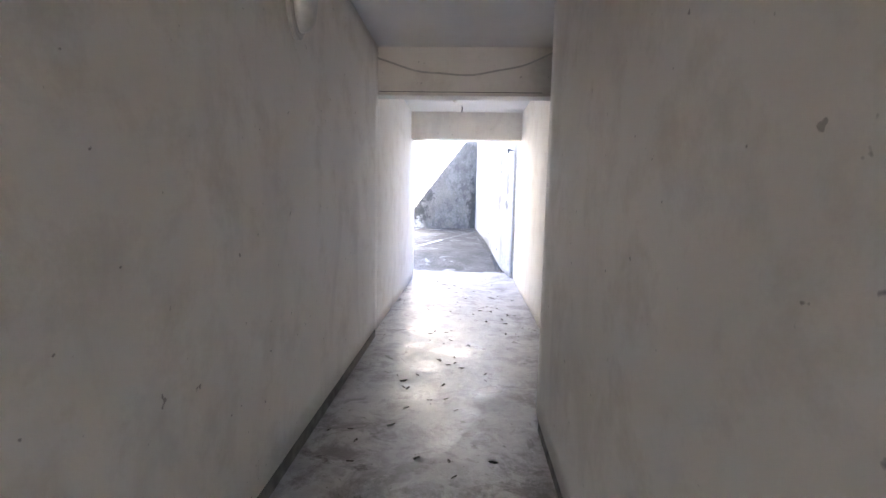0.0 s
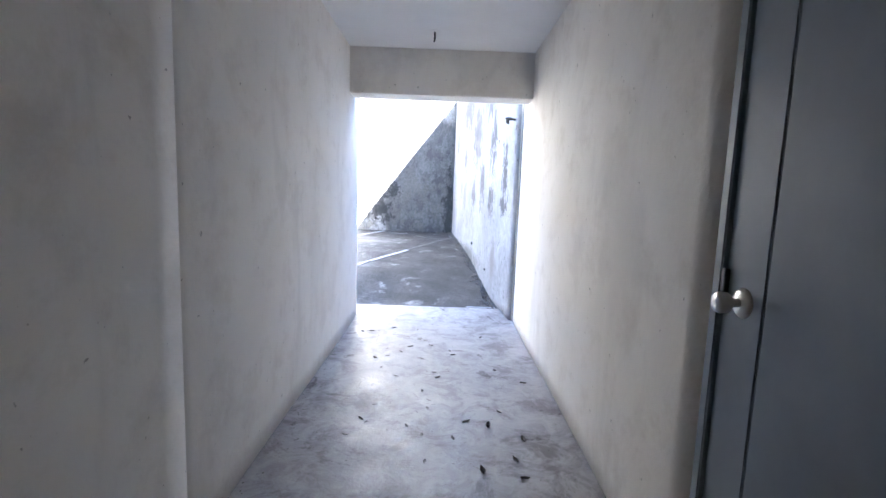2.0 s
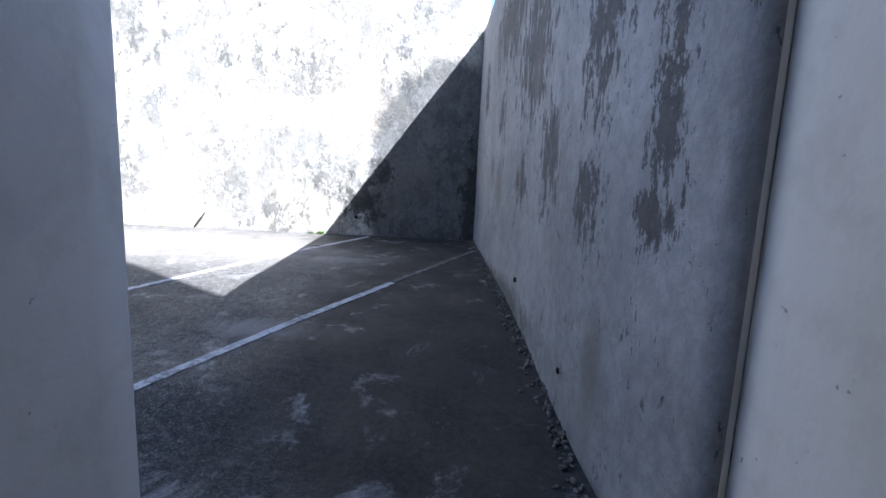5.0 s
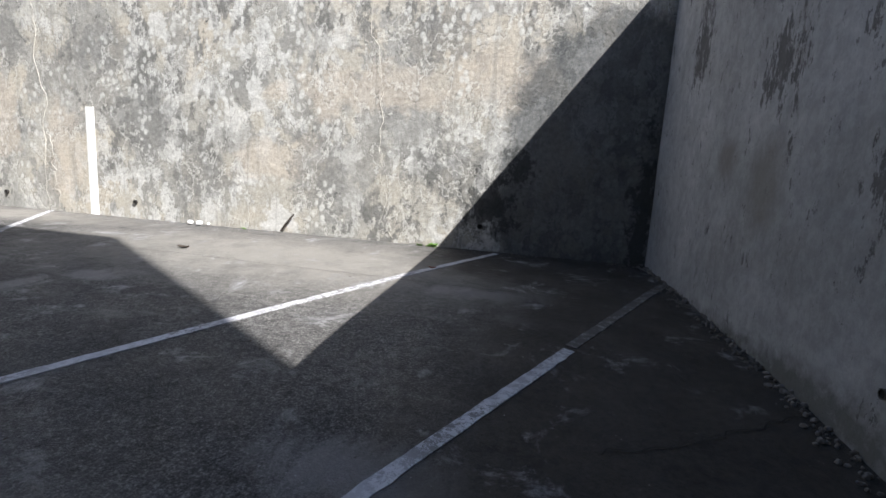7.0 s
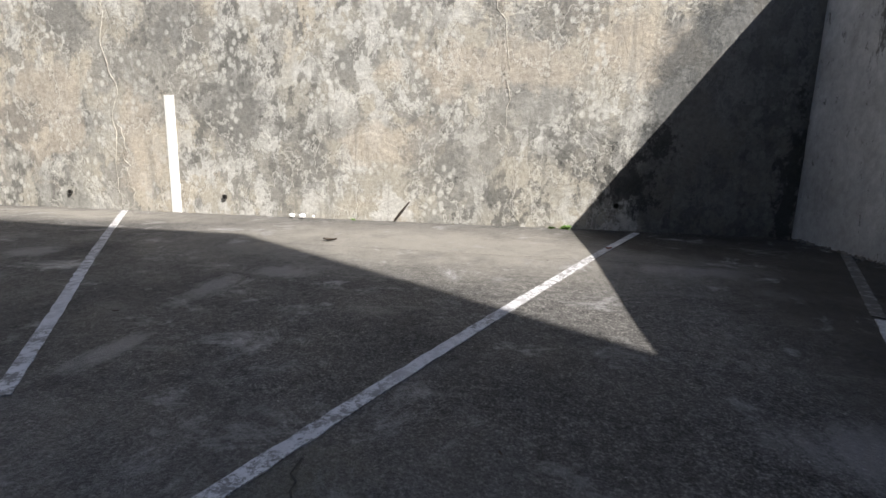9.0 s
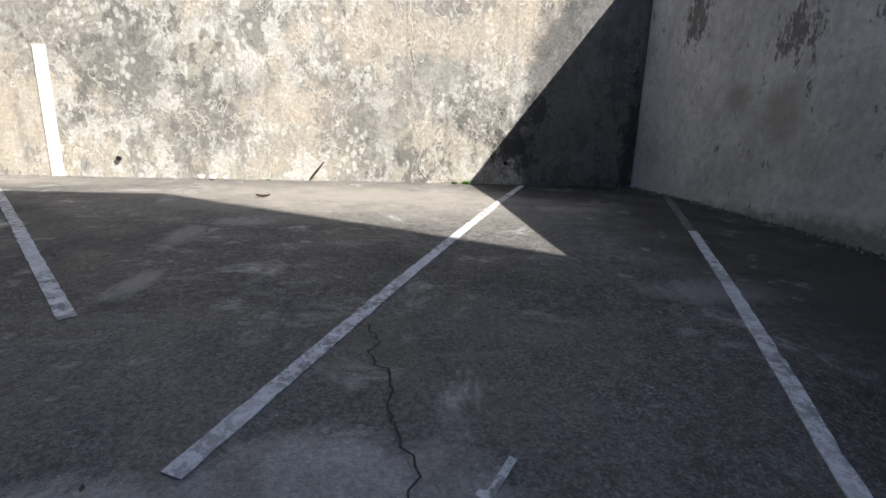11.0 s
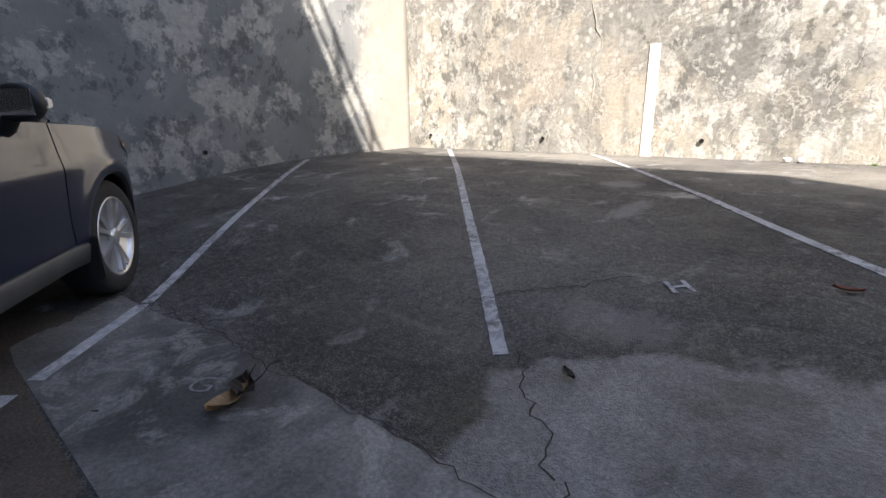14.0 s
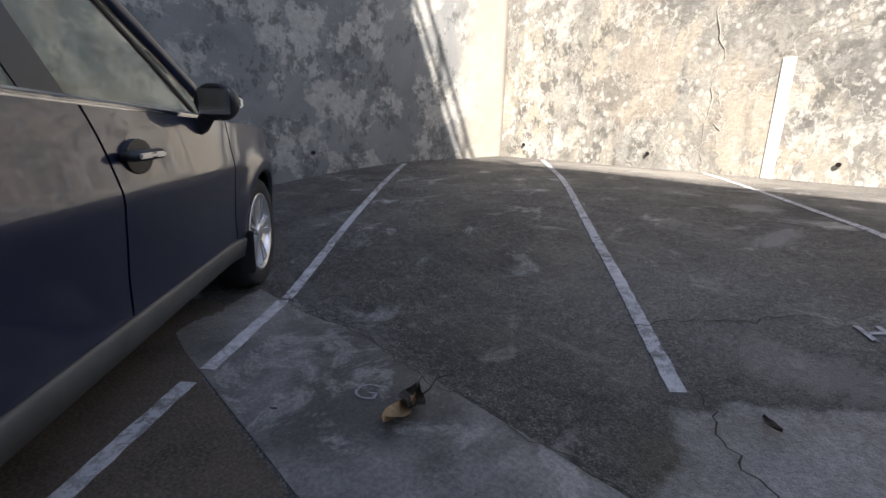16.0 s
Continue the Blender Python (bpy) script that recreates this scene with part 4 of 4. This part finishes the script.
def sheet(rows, thick=0.0, axis=(0, 0, 1)):
    bm = bmesh.new()
    grid = [[bm.verts.new(p) for p in r] for r in rows]
    for a, b in zip(grid, grid[1:]):
        for k in range(len(a) - 1):
            bm.faces.new((a[k], a[k + 1], b[k + 1], b[k]))
    if thick:
        out = bmesh.ops.extrude_face_region(bm, geom=list(bm.faces))
        for v in out["geom"]:
            if isinstance(v, bmesh.types.BMVert):
                v.co += Vector(axis) * thick
    return bm


ROOF_Z = 1.66


def cabin(x, f):
    """Half width of the glasshouse; f runs from belt (0) to roof (1)."""
    return 0.815 - 0.23 * f - 0.03 * f * f


def pane(corners, side, push=0.0, n=8):
    """A window in the leaning side of the glasshouse from four (x, f) corners: rear low, front low, front high, rear high."""
    a, b, c, d = corners
    rows = []
    for i in range(n + 1):
        u = i / n
        row = []
        for j in range(n + 1):
            v = j / n
            x = (a[0] * (1 - u) + b[0] * u) * (1 - v) + (d[0] * (1 - u) + c[0] * u) * v
            f = (a[1] * (1 - u) + b[1] * u) * (1 - v) + (d[1] * (1 - u) + c[1] * u) * v
            z = belt(x) + 0.01 + (ROOF_Z - belt(x) - 0.05) * f
            row.append((x, side * (cabin(x, f) + push), z))
        rows.append(row)
    return sheet(rows, 0.006, (0, -side, 0))


def bar3(points, radius, sides=8):
    return tube(points, radius, sides)


def at_cabin(x, f, side, push=0.0):
    return (x, side * (cabin(x, f) + push), belt(x) + 0.01 + (ROOF_Z - belt(x) - 0.05) * f)


def wheel_part(car, x, side):
    m = pose(x, side * 0.86, 0.33, 90 * (1 if side < 0 else -1), 0, 0)
    wheel = part("wheel", turned(((0.20, -0.20), (0.30, -0.205), (0.325, -0.18), (0.332, -0.10), (0.325, -0.02), (0.305, 0.002), (0.235, 0.0), (0.225, -0.012), (0.2, -0.05)), 40, m), RUBBER, car, "black tyre", True)
    part("rim", turned(((0.232, -0.03), (0.232, 0.0), (0.222, 0.003), (0.212, -0.02), (0.20, -0.07), (0.05, -0.075)), 40, m), ALLOY, wheel, "silver alloy rim", True)
    part("disc", turned(((0.2, -0.07), (0.19, -0.062), (0.03, -0.06)), 30, m), DARKMETAL, wheel)
    for k in range(5):
        bm = bmesh.new()
        for off in (-0.19, 0.19):
            a0 = 2 * math.pi * k / 5
            p = [(0.045, a0 + off * 0.4 - 0.2), (0.218, a0 + off - 0.075), (0.218, a0 + off + 0.075), (0.045, a0 + off * 0.4 + 0.2)]
            top = [bm.verts.new(m @ Vector((r * math.cos(a), r * math.sin(a), -0.012 if r < 0.1 else -0.006))) for r, a in p]
            low = [bm.verts.new(m @ Vector((r * math.cos(a), r * math.sin(a), -0.05))) for r, a in p]
            bm.faces.new(top)
            bm.faces.new(low[::-1])
            for q in range(4):
                bm.faces.new((top[q], top[(q + 1) % 4], low[(q + 1) % 4], low[q]))
        part("spoke", bm, ALLOY, wheel)
    part("hub_cap", turned(((0.05, -0.04), (0.05, -0.006), (0.035, 0.0), (0.0, 0.001)), 20, m), ALLOY, wheel, smooth=True)


def build_car():
    car = tagged(new("car"), "dark blue estate car with silver alloy wheels parked in its bay", "car")
    car.matrix_basis = CAR
    low = lambda x: 0.40
    gap = 0.006
    for side in (-1, 1):
        part("fender", side_panel(0.83 + gap, 2.12, lambda x: arch(x, 0.40 if x < 1 else 0.30), hood, side, nz=22), CARPAINT, car, smooth=True)
        fd = part("front_door", side_panel(-0.145 + gap, 0.83 - gap, low, belt, side, (1, 0)), CARPAINT, car, smooth=True)
        rd = part("rear_door", side_panel(-1.02 + gap, -0.145 - gap, low, belt, side, (0, 1)), CARPAINT, car, smooth=True)
        part("rear_quarter", side_panel(-2.15, -1.02 - gap, lambda x: arch(x, 0.36), belt, side), CARPAINT, car, smooth=True)
        for door, hx in ((fd, -0.02), (rd, -0.9)):
            y = side * flank(hx, 0.87)
            cup = turned(((0.062, -0.004), (0.062, 0.011), (0.052, 0.0115)), 24, Matrix.Translation((hx, y, 0.87)) @ pose(0, 0, 0, 90 if side < 0 else -90, 0, 0) @ Matrix.Diagonal((1.25, 0.85, 1, 1)))
            handle = part("door_handle", tube([(hx - 0.095, y + side * 0.004, 0.876), (hx - 0.08, y + side * 0.034, 0.876), (hx, y + side * 0.04, 0.876), (hx + 0.075, y + side * 0.034, 0.876), (hx + 0.09, y + side * 0.006, 0.876)], [0.012, 0.016, 0.017, 0.016, 0.011], 10), BLACK, door, "silver-faced pull handle", True)
            part("handle_strip", box(hx - 0.085, hx + 0.07, min(y + side * 0.046, y + side * 0.058), max(y + side * 0.046, y + side * 0.058), 0.868, 0.884, 0.004), ALLOY, door)
            part("handle_cup", cup, BLACK, door)
        # sill
        rows = []
        for i in range(25):
            x = -0.94 + 1.86 * i / 24
            rows.append([(x, side * (flank(x, 0.36) + dy), z) for dy, z in ((-0.06, 0.402), (-0.004, 0.396), (0.008, 0.38), (-0.012, 0.29), (-0.10, 0.27))])
        part("sill", sheet(rows), GREYPLASTIC, car, "grey plastic sill", True)
        part("mud_flap", box(0.925, 0.945, side * 0.865 - 0.06, side * 0.865 + 0.015, 0.19, 0.42, 0.006), BLACK, car)
        part("wheel_arch", tube([(1.32 + 0.385 * math.cos(a), side * (flank(1.32 + 0.385 * math.cos(a), 0.335 + 0.385 * math.sin(a)) - 0.03), 0.335 + 0.385 * math.sin(a)) for a in [math.pi * k / 24 for k in range(25)]], 0.03, 8), BLACK, car)
        part("wheel_arch", tube([(-1.32 + 0.385 * math.cos(a), side * (flank(-1.32 + 0.385 * math.cos(a), 0.335 + 0.385 * math.sin(a)) - 0.03), 0.335 + 0.385 * math.sin(a)) for a in [math.pi * k / 24 for k in range(25)]], 0.03, 8), BLACK, car)
        # glasshouse
        part("shoulder", sheet([[(x, side * (flank(x, belt(x))), belt(x) - 0.004), (x, side * (cabin(x, 0) + 0.012), belt(x) + 0.012), (x, side * (cabin(x, 0) - 0.02), belt(x) + 0.012)] for x in [-2.1 + 3.15 * k / 40 for k in range(41)]]), CARPAINT, car, smooth=True)
        part("belt_trim", tube([(x, side * (cabin(x, 0) + 0.012), belt(x) + 0.014) for x in [-1.9 + 2.6 * k / 20 for k in range(21)]], 0.009, 6), CHROME, car, "bright window trim")
        part("front_window", pane(((-0.185, 0.0), (0.64, 0.0), (-0.04, 1.0), (-0.29, 1.0)), side), CARGLASS, car, "clear side window")
        part("quarter_window", pane(((0.66, 0.0), (0.88, 0.0), (0.02, 1.0), (-0.02, 1.0)), side, -0.003), CARGLASS, car)
        part("rear_window", pane(((-1.0, 0.0), (-0.34, 0.0), (-0.43, 1.0), (-1.0, 1.0)), side), CARGLASS, car, "tinted rear side window")
        part("cargo_window", pane(((-1.95, 0.0), (-1.06, 0.0), (-1.06, 1.0), (-1.75, 1.0)), side), CARGLASS, car)
        part("centre_pillar", pane(((-0.34, 0.0), (-0.185, 0.0), (-0.29, 1.0), (-0.43, 1.0)), side, 0.003, 4), BLACK, car)
        part("rear_pillar", pane(((-1.06, 0.0), (-1.0, 0.0), (-1.0, 1.0), (-1.06, 1.0)), side, 0.003, 4), BLACK, car)
        part("window_bar", bar3([at_cabin(0.65 - 0.68 * f, f, side, -0.004) for f in [k / 10 for k in range(11)]], 0.013), BLACK, car)
        part("front_pillar", bar3([at_cabin(0.92 - 0.88 * f, f, side, -0.012) for f in [k / 10 for k in range(11)]], 0.035), CARPAINT, car, smooth=True)
        # mirror
        m = Matrix.Translation((0.50, side * 0.955, 1.05))
        shell = bmesh.new()
        bmesh.ops.create_uvsphere(shell, u_segments=24, v_segments=14, radius=1, matrix=m @ Matrix.Diagonal((0.07, 0.086, 0.078, 1)))
        for v in shell.verts:
            v.co.x = max(v.co.x, 0.465)
            q = v.co - m.translation
            v.co.z = m.translation.z + max(-0.07, min(0.072, q.z))
        mirror = part("side_mirror", shell, BLACK, car, "black door mirror", True)
        part("mirror_glass", box(0.459, 0.4645, side * 0.955 - 0.06, side * 0.955 + 0.06, 1.003, 1.10, 0.002), CHROME, mirror, "mirror glass")
        part("mirror_lamp", box(0.50, 0.545, side * 1.032 - 0.012, side * 1.032 + 0.012, 1.03, 1.07, 0.006), LENS, mirror)
        part("mirror_foot", tube([(0.54, side * 0.83, 0.935), (0.52, side * 0.88, 0.955), (0.51, side * 0.93, 1.03)], [0.035, 0.03, 0.03], 10), BLACK, mirror, smooth=True)
        # lamps
        rows = []
        for i in range(9):
            x = 1.72 + 0.36 * i / 8
            rows.append([(x, side * (flank(x, z) + 0.006), z) for z in [hood(x) - 0.015 - (0.05 + 0.08 * i / 8) * j / 5 for j in range(6)]])
        head = part("headlight", sheet(rows), LENS, car, "clear headlamp", True)
        rows = []
        for i in range(5):
            x = 1.66 + 0.10 * i / 4
            rows.append([(x, side * (flank(x, z) + 0.009), z) for z in [hood(x) - 0.02 - 0.055 * j / 3 for j in range(4)]])
        part("turn_lamp", sheet(rows), AMBER, head, "amber turn lamp", True)
        rows = []
        for i in range(5):
            x = -2.13 + 0.16 * i / 4
            rows.append([(x, side * (flank(x, z) + 0.004), z) for z in [0.75 + 0.28 * j / 4 for j in range(5)]])
        part("tail_light", sheet(rows), AMBER, car, smooth=True)
        for x in (1.32, -1.32):
            wheel_part(car, x, side)
        # seats
        for x in (-0.15, -1.0):
            seat = part("seat", box(x - 0.25, x + 0.25, side * 0.38 - 0.24, side * 0.38 + 0.24, 0.55, 0.72, 0.05), FABRIC, car, "dark cloth seat")
            part("seat_back", box(x - 0.36, x - 0.22, side * 0.38 - 0.24, side * 0.38 + 0.24, 0.68, 1.22, 0.05), FABRIC, seat)
            part("headrest", box(x - 0.38, x - 0.28, side * 0.38 - 0.13, side * 0.38 + 0.13, 1.25, 1.42, 0.035), FABRIC, seat)
    hood_rows = []
    for i in range(21):
        x = 0.92 + 1.2 * i / 20
        w = flank(x, hood(x)) - 0.004
        hood_rows.append([(x, w * (2 * j / 16 - 1), hood(x) + 0.07 * (1 - abs(2 * j / 16 - 1) ** 2.2)) for j in range(17)])
    part("bonnet", sheet(hood_rows, 0.02, (0, 0, -1)), CARPAINT, car, smooth=True)
    part("windscreen", sheet([[(0.98 - 0.92 * f + 0.10 * (1 - abs(s) ** 2), s * cabin(0, f), belt(0.98) + 0.02 + (ROOF_Z - belt(0.98) - 0.05) * f) for s in [k / 8 - 1 for k in range(17)]] for f in [k / 8 for k in range(9)]], 0.006, (0, 0, -1)), CARGLASS, car, smooth=True)
    part("rear_screen", sheet([[(-2.1 + 0.25 * f, s * cabin(0, f), belt(-2) + (ROOF_Z - belt(-2) - 0.05) * f) for s in (-1, -0.5, 0, 0.5, 1)] for f in (0, 0.5, 1)], 0.006, (-1, 0, 0)), CARGLASS, car)
    part("roof", sheet([[(x, s * (cabin(0, 1) + 0.02), ROOF_Z - 0.045 + 0.06 * (1 - abs(s) ** 2.4)) for s in [k / 8 - 1 for k in range(17)]] for x in [-1.9 + 2.05 * k / 12 for k in range(13)]], 0.03, (0, 0, -1)), CARPAINT, car, smooth=True)
    front = []
    for i in range(15):
        s = 2 * i / 14 - 1
        front.append([(2.12 + 0.12 * (1 - abs(s) ** 2.5) + dx, s * (flank(2.12, 0.55) + 0.004), z) for dx, z in ((-0.08, 0.2), (0.0, 0.28), (0.03, 0.45), (0.02, 0.62), (-0.03, 0.75), (-0.09, hood(2.12)))])
    part("front_bumper", sheet(front, 0.02, (-1, 0, 0)), CARPAINT, car, smooth=True)
    rear = []
    for i in range(15):
        s = 2 * i / 14 - 1
        rear.append([(-2.15 - 0.1 * (1 - abs(s) ** 2.5) - dx, s * (flank(-2.15, 0.6) + 0.004), z) for dx, z in ((-0.05, 0.25), (0.03, 0.35), (0.05, 0.55), (0.0, 0.7), (0.0, 1.0))])
    part("tailgate", sheet(rear, 0.02, (1, 0, 0)), CARPAINT, car, smooth=True)
    part("underbody", box(-2.05, 2.0, -0.66, 0.66, 0.2, 0.5, 0.02), BLACK, car)
    part("door_lining", box(-2.0, 0.9, -0.815, -0.79, 0.4, 0.99), BLACK, car)
    part("door_lining", box(-2.0, 0.9, 0.79, 0.815, 0.4, 0.99), BLACK, car)
    dash = part("dashboard", box(0.55, 1.0, -0.72, 0.72, 0.6, 1.02, 0.06), BLACK, car, "black dashboard")
    part("steering_wheel", tube([(0.42 + 0.05 * math.sin(a), 0.36 + 0.18 * math.cos(a), 0.98 + 0.17 * math.sin(a)) for a in [2 * math.pi * k / 24 for k in range(25)]], 0.015, 6), BLACK, dash)
    return car


build_car()

# ---------------------------------------------------------------- loose things
def leaf_mesh(name, length, width, curl, material, seed):
    rng = random.Random(seed)
    bm = bmesh.new()
    last = None
    n = 6
    for k in range(n + 1):
        f = k / n
        w = width * math.sin(math.pi * min(0.97, max(0.03, f)) ** 0.8) * rng.uniform(0.8, 1.1) / 2
        row = [bm.verts.new((length * (f - 0.5), s * w, 0.003 + curl * (abs(s) ** 2 * 0.6 + (2 * f - 1) ** 2 * 0.5) * (1 + 0.3 * rng.random()))) for s in (-1, 0, 1)]
        if last:
            for j in range(2):
                bm.faces.new((last[j], last[j + 1], row[j + 1], row[j]))
        last = row
    out = bmesh.ops.extrude_face_region(bm, geom=list(bm.faces))
    for v in out["geom"]:
        if isinstance(v, bmesh.types.BMVert):
            v.co.z += 0.0012
    me = bpy.data.meshes.new(name)
    bmesh.ops.recalc_face_normals(bm, faces=bm.faces)
    bm.to_mesh(me)
    bm.free()
    me.materials.append(material)
    return me


def drop_leaf(mesh, x, y, turn, size=1.0, lift=0.0, label="small dark dry leaf lying on the floor", group="leaves on the floor"):
    ob = new("dry_leaf", mesh)
    ob.matrix_basis = pose(x, y, ground(y, x) + lift, 0, 0, turn) @ Matrix.Diagonal((size, size, size, 1))
    return tagged(ob, label, "leaf", group)


rng = random.Random(4)
small = [leaf_mesh("leaf", 0.055, 0.024, 0.008, LEAFDARK, k) for k in range(4)]
spots = [(0.725, 6.549), (0.482, 4.941), (-0.019, 5.943), (0.02, 6.02), (0.80, 6.75), (0.62, 6.9), (0.36, 5.62), (0.12, 5.2), (-0.12, 4.75), (0.30, 5.05), (0.55, 6.45), (0.75, 6.4)]
for lx, ly in spots:
    drop_leaf(rng.choice(small), lx, ly, rng.uniform(0, 360), rng.uniform(0.7, 1.2))
for k in range(110):
    lx, ly = rng.gauss(0.1, 0.33), rng.uniform(3.6, 8.8)
    if -0.5 < lx < 1.0:
        drop_leaf(rng.choice(small), lx, ly, rng.uniform(0, 360), rng.uniform(0.25, 0.9))
for k in range(60):
    lx, ly = rng.uniform(-9.5, 0.6), rng.uniform(8.2, 14.2)
    if lx < -0.9 or ly > 10:
        drop_leaf(rng.choice(small), lx, ly, rng.uniform(0, 360), rng.uniform(0.2, 0.6), 0.01, "tiny dark leaf crumb on the yard paving", "leaf crumbs in the yard")
drop_leaf(leaf_mesh("leaf", 0.11, 0.045, 0.015, LEAFRED, 11), -4.117, 10.643, 5, 1, 0.004, "red-brown dry leaf on the paving")
drop_leaf(leaf_mesh("leaf", 0.12, 0.06, 0.02, LEAFDARK, 12), -3.68, 13.257, 5, 1, 0.004, "brown dry leaf on the sunlit paving")
drop_leaf(leaf_mesh("leaf", 0.08, 0.04, 0.015, LEAFDARK, 13), -4.892, 9.56, -35, 1, 0.01, "dark dry leaf on the grey patch")
drop_leaf(leaf_mesh("leaf", 0.06, 0.035, 0.012, LEAFRED, 14), -1.35, 13.45, 25, 1, 0.01, "red-brown leaf on the painted line")


def big_leaf():
    leaf = thing("curled_leaf", (-5.80, 8.73, 0.004, 0, 0, 103), "large curled brown dry leaf with its stalk", "leaf")
    blade = leaf_mesh("blade", 0.18, 0.09, 0.035, LEAFTAN, 21)
    b = new("blade", blade)
    b.parent = leaf
    crumple = leaf_mesh("crumple", 0.09, 0.10, 0.05, LEAFDARK, 22)
    c = new("crumpled_end", crumple)
    c.parent = leaf
    c.matrix_basis = pose(0.07, 0.0, 0.012, 10, -20, 15)
    part("stalk", tube(((0.09, 0, 0.02), (0.13, -0.03, 0.05), (0.17, -0.035, 0.08), (0.20, -0.06, 0.085)), [0.005, 0.003, 0.0025, 0.002], 6), LEAFDARK, leaf)
    part("stalk", tube(((0.09, 0.01, 0.02), (0.12, 0.02, 0.05), (0.15, 0.02, 0.075)), [0.004, 0.003, 0.002], 6), LEAFDARK, leaf)


big_leaf()
tagged(link_mesh("stick", tube(((-3.44, YB - 0.03, 0.47), (-3.36, YB - 0.035, 0.57), (-3.27, YB - 0.03, 0.68)), [0.011, 0.014, 0.008], 7), LEAFDARK), "short dark stick leaning on the old wall", "stick")
for wx, wr in ((-4.62, 20), (-4.49, 65), (-4.36, 10)):
    lump = bmesh.new()
    bmesh.ops.create_icosphere(lump, subdivisions=1, radius=0.042)
    for v in lump.verts:
        v.co *= 1 + 0.7 * noise.noise(v.co * 30 + Vector((wx, 0, 0)))
        v.co.z = v.co.z * 0.8
    ob = tagged(link_mesh("plaster_lump", lump, WHITE), "broken white plaster lump at the wall foot", "rubble", "plaster lumps")
    ob.matrix_basis = pose(wx, YB - 0.09, ground(YB) + 0.028, 0, 0, wr)
    if wx > -4.4:
        ob.scale = (0.5, 0.5, 0.5)


def weed(x, y, count, size, seed):
    rng = random.Random(seed)
    bm = bmesh.new()
    for k in range(count):
        a, lean = rng.uniform(0, 6.28), rng.uniform(0.3, 1.2)
        s = size * rng.uniform(0.5, 1)
        d, side = Vector((math.cos(a) * lean, math.sin(a) * lean, 1)).normalized(), Vector((-math.sin(a), math.cos(a), 0))
        pts = [Vector((0, 0, 0)), d * s * 0.5 + side * s * 0.16, d * s, d * s * 0.5 - side * s * 0.16]
        bm.faces.new([bm.verts.new(p + Vector((rng.gauss(0, size * 0.4), 0, 0))) for p in pts])
    ob = tagged(link_mesh("weed", bm, GREEN), "small green weed at the foot of the wall", "plant", "wall weeds")
    ob.matrix_basis = pose(x, y, ground(y) - 0.003)


weed(-1.6, YB - 0.07, 26, 0.07, 1)
weed(-3.9, YB - 0.06, 12, 0.04, 2)
weed(-1.75, YB - 0.06, 10, 0.05, 3)
for tx, ty, tr, tl in ((-1.3, 11.3, 20, 0.16), (-1.5, 10.8, 120, 0.12), (-6.6, 11.7, 70, 0.12), (-0.3, 10.4, 160, 0.1), (-0.1, 10.9, 200, 0.12), (-2.3, 10.6, 95, 0.08)):
    ob = tagged(link_mesh("twig", tube(((-tl / 2, 0, 0.004), (0, 0.008, 0.009), (tl / 2, -0.004, 0.004)), 0.0035, 5), LEAFDARK), "thin dry twig lying on the paving", "twig", "twigs in the yard")
    ob.matrix_basis = pose(tx, ty, ground(ty), 0, 0, tr)
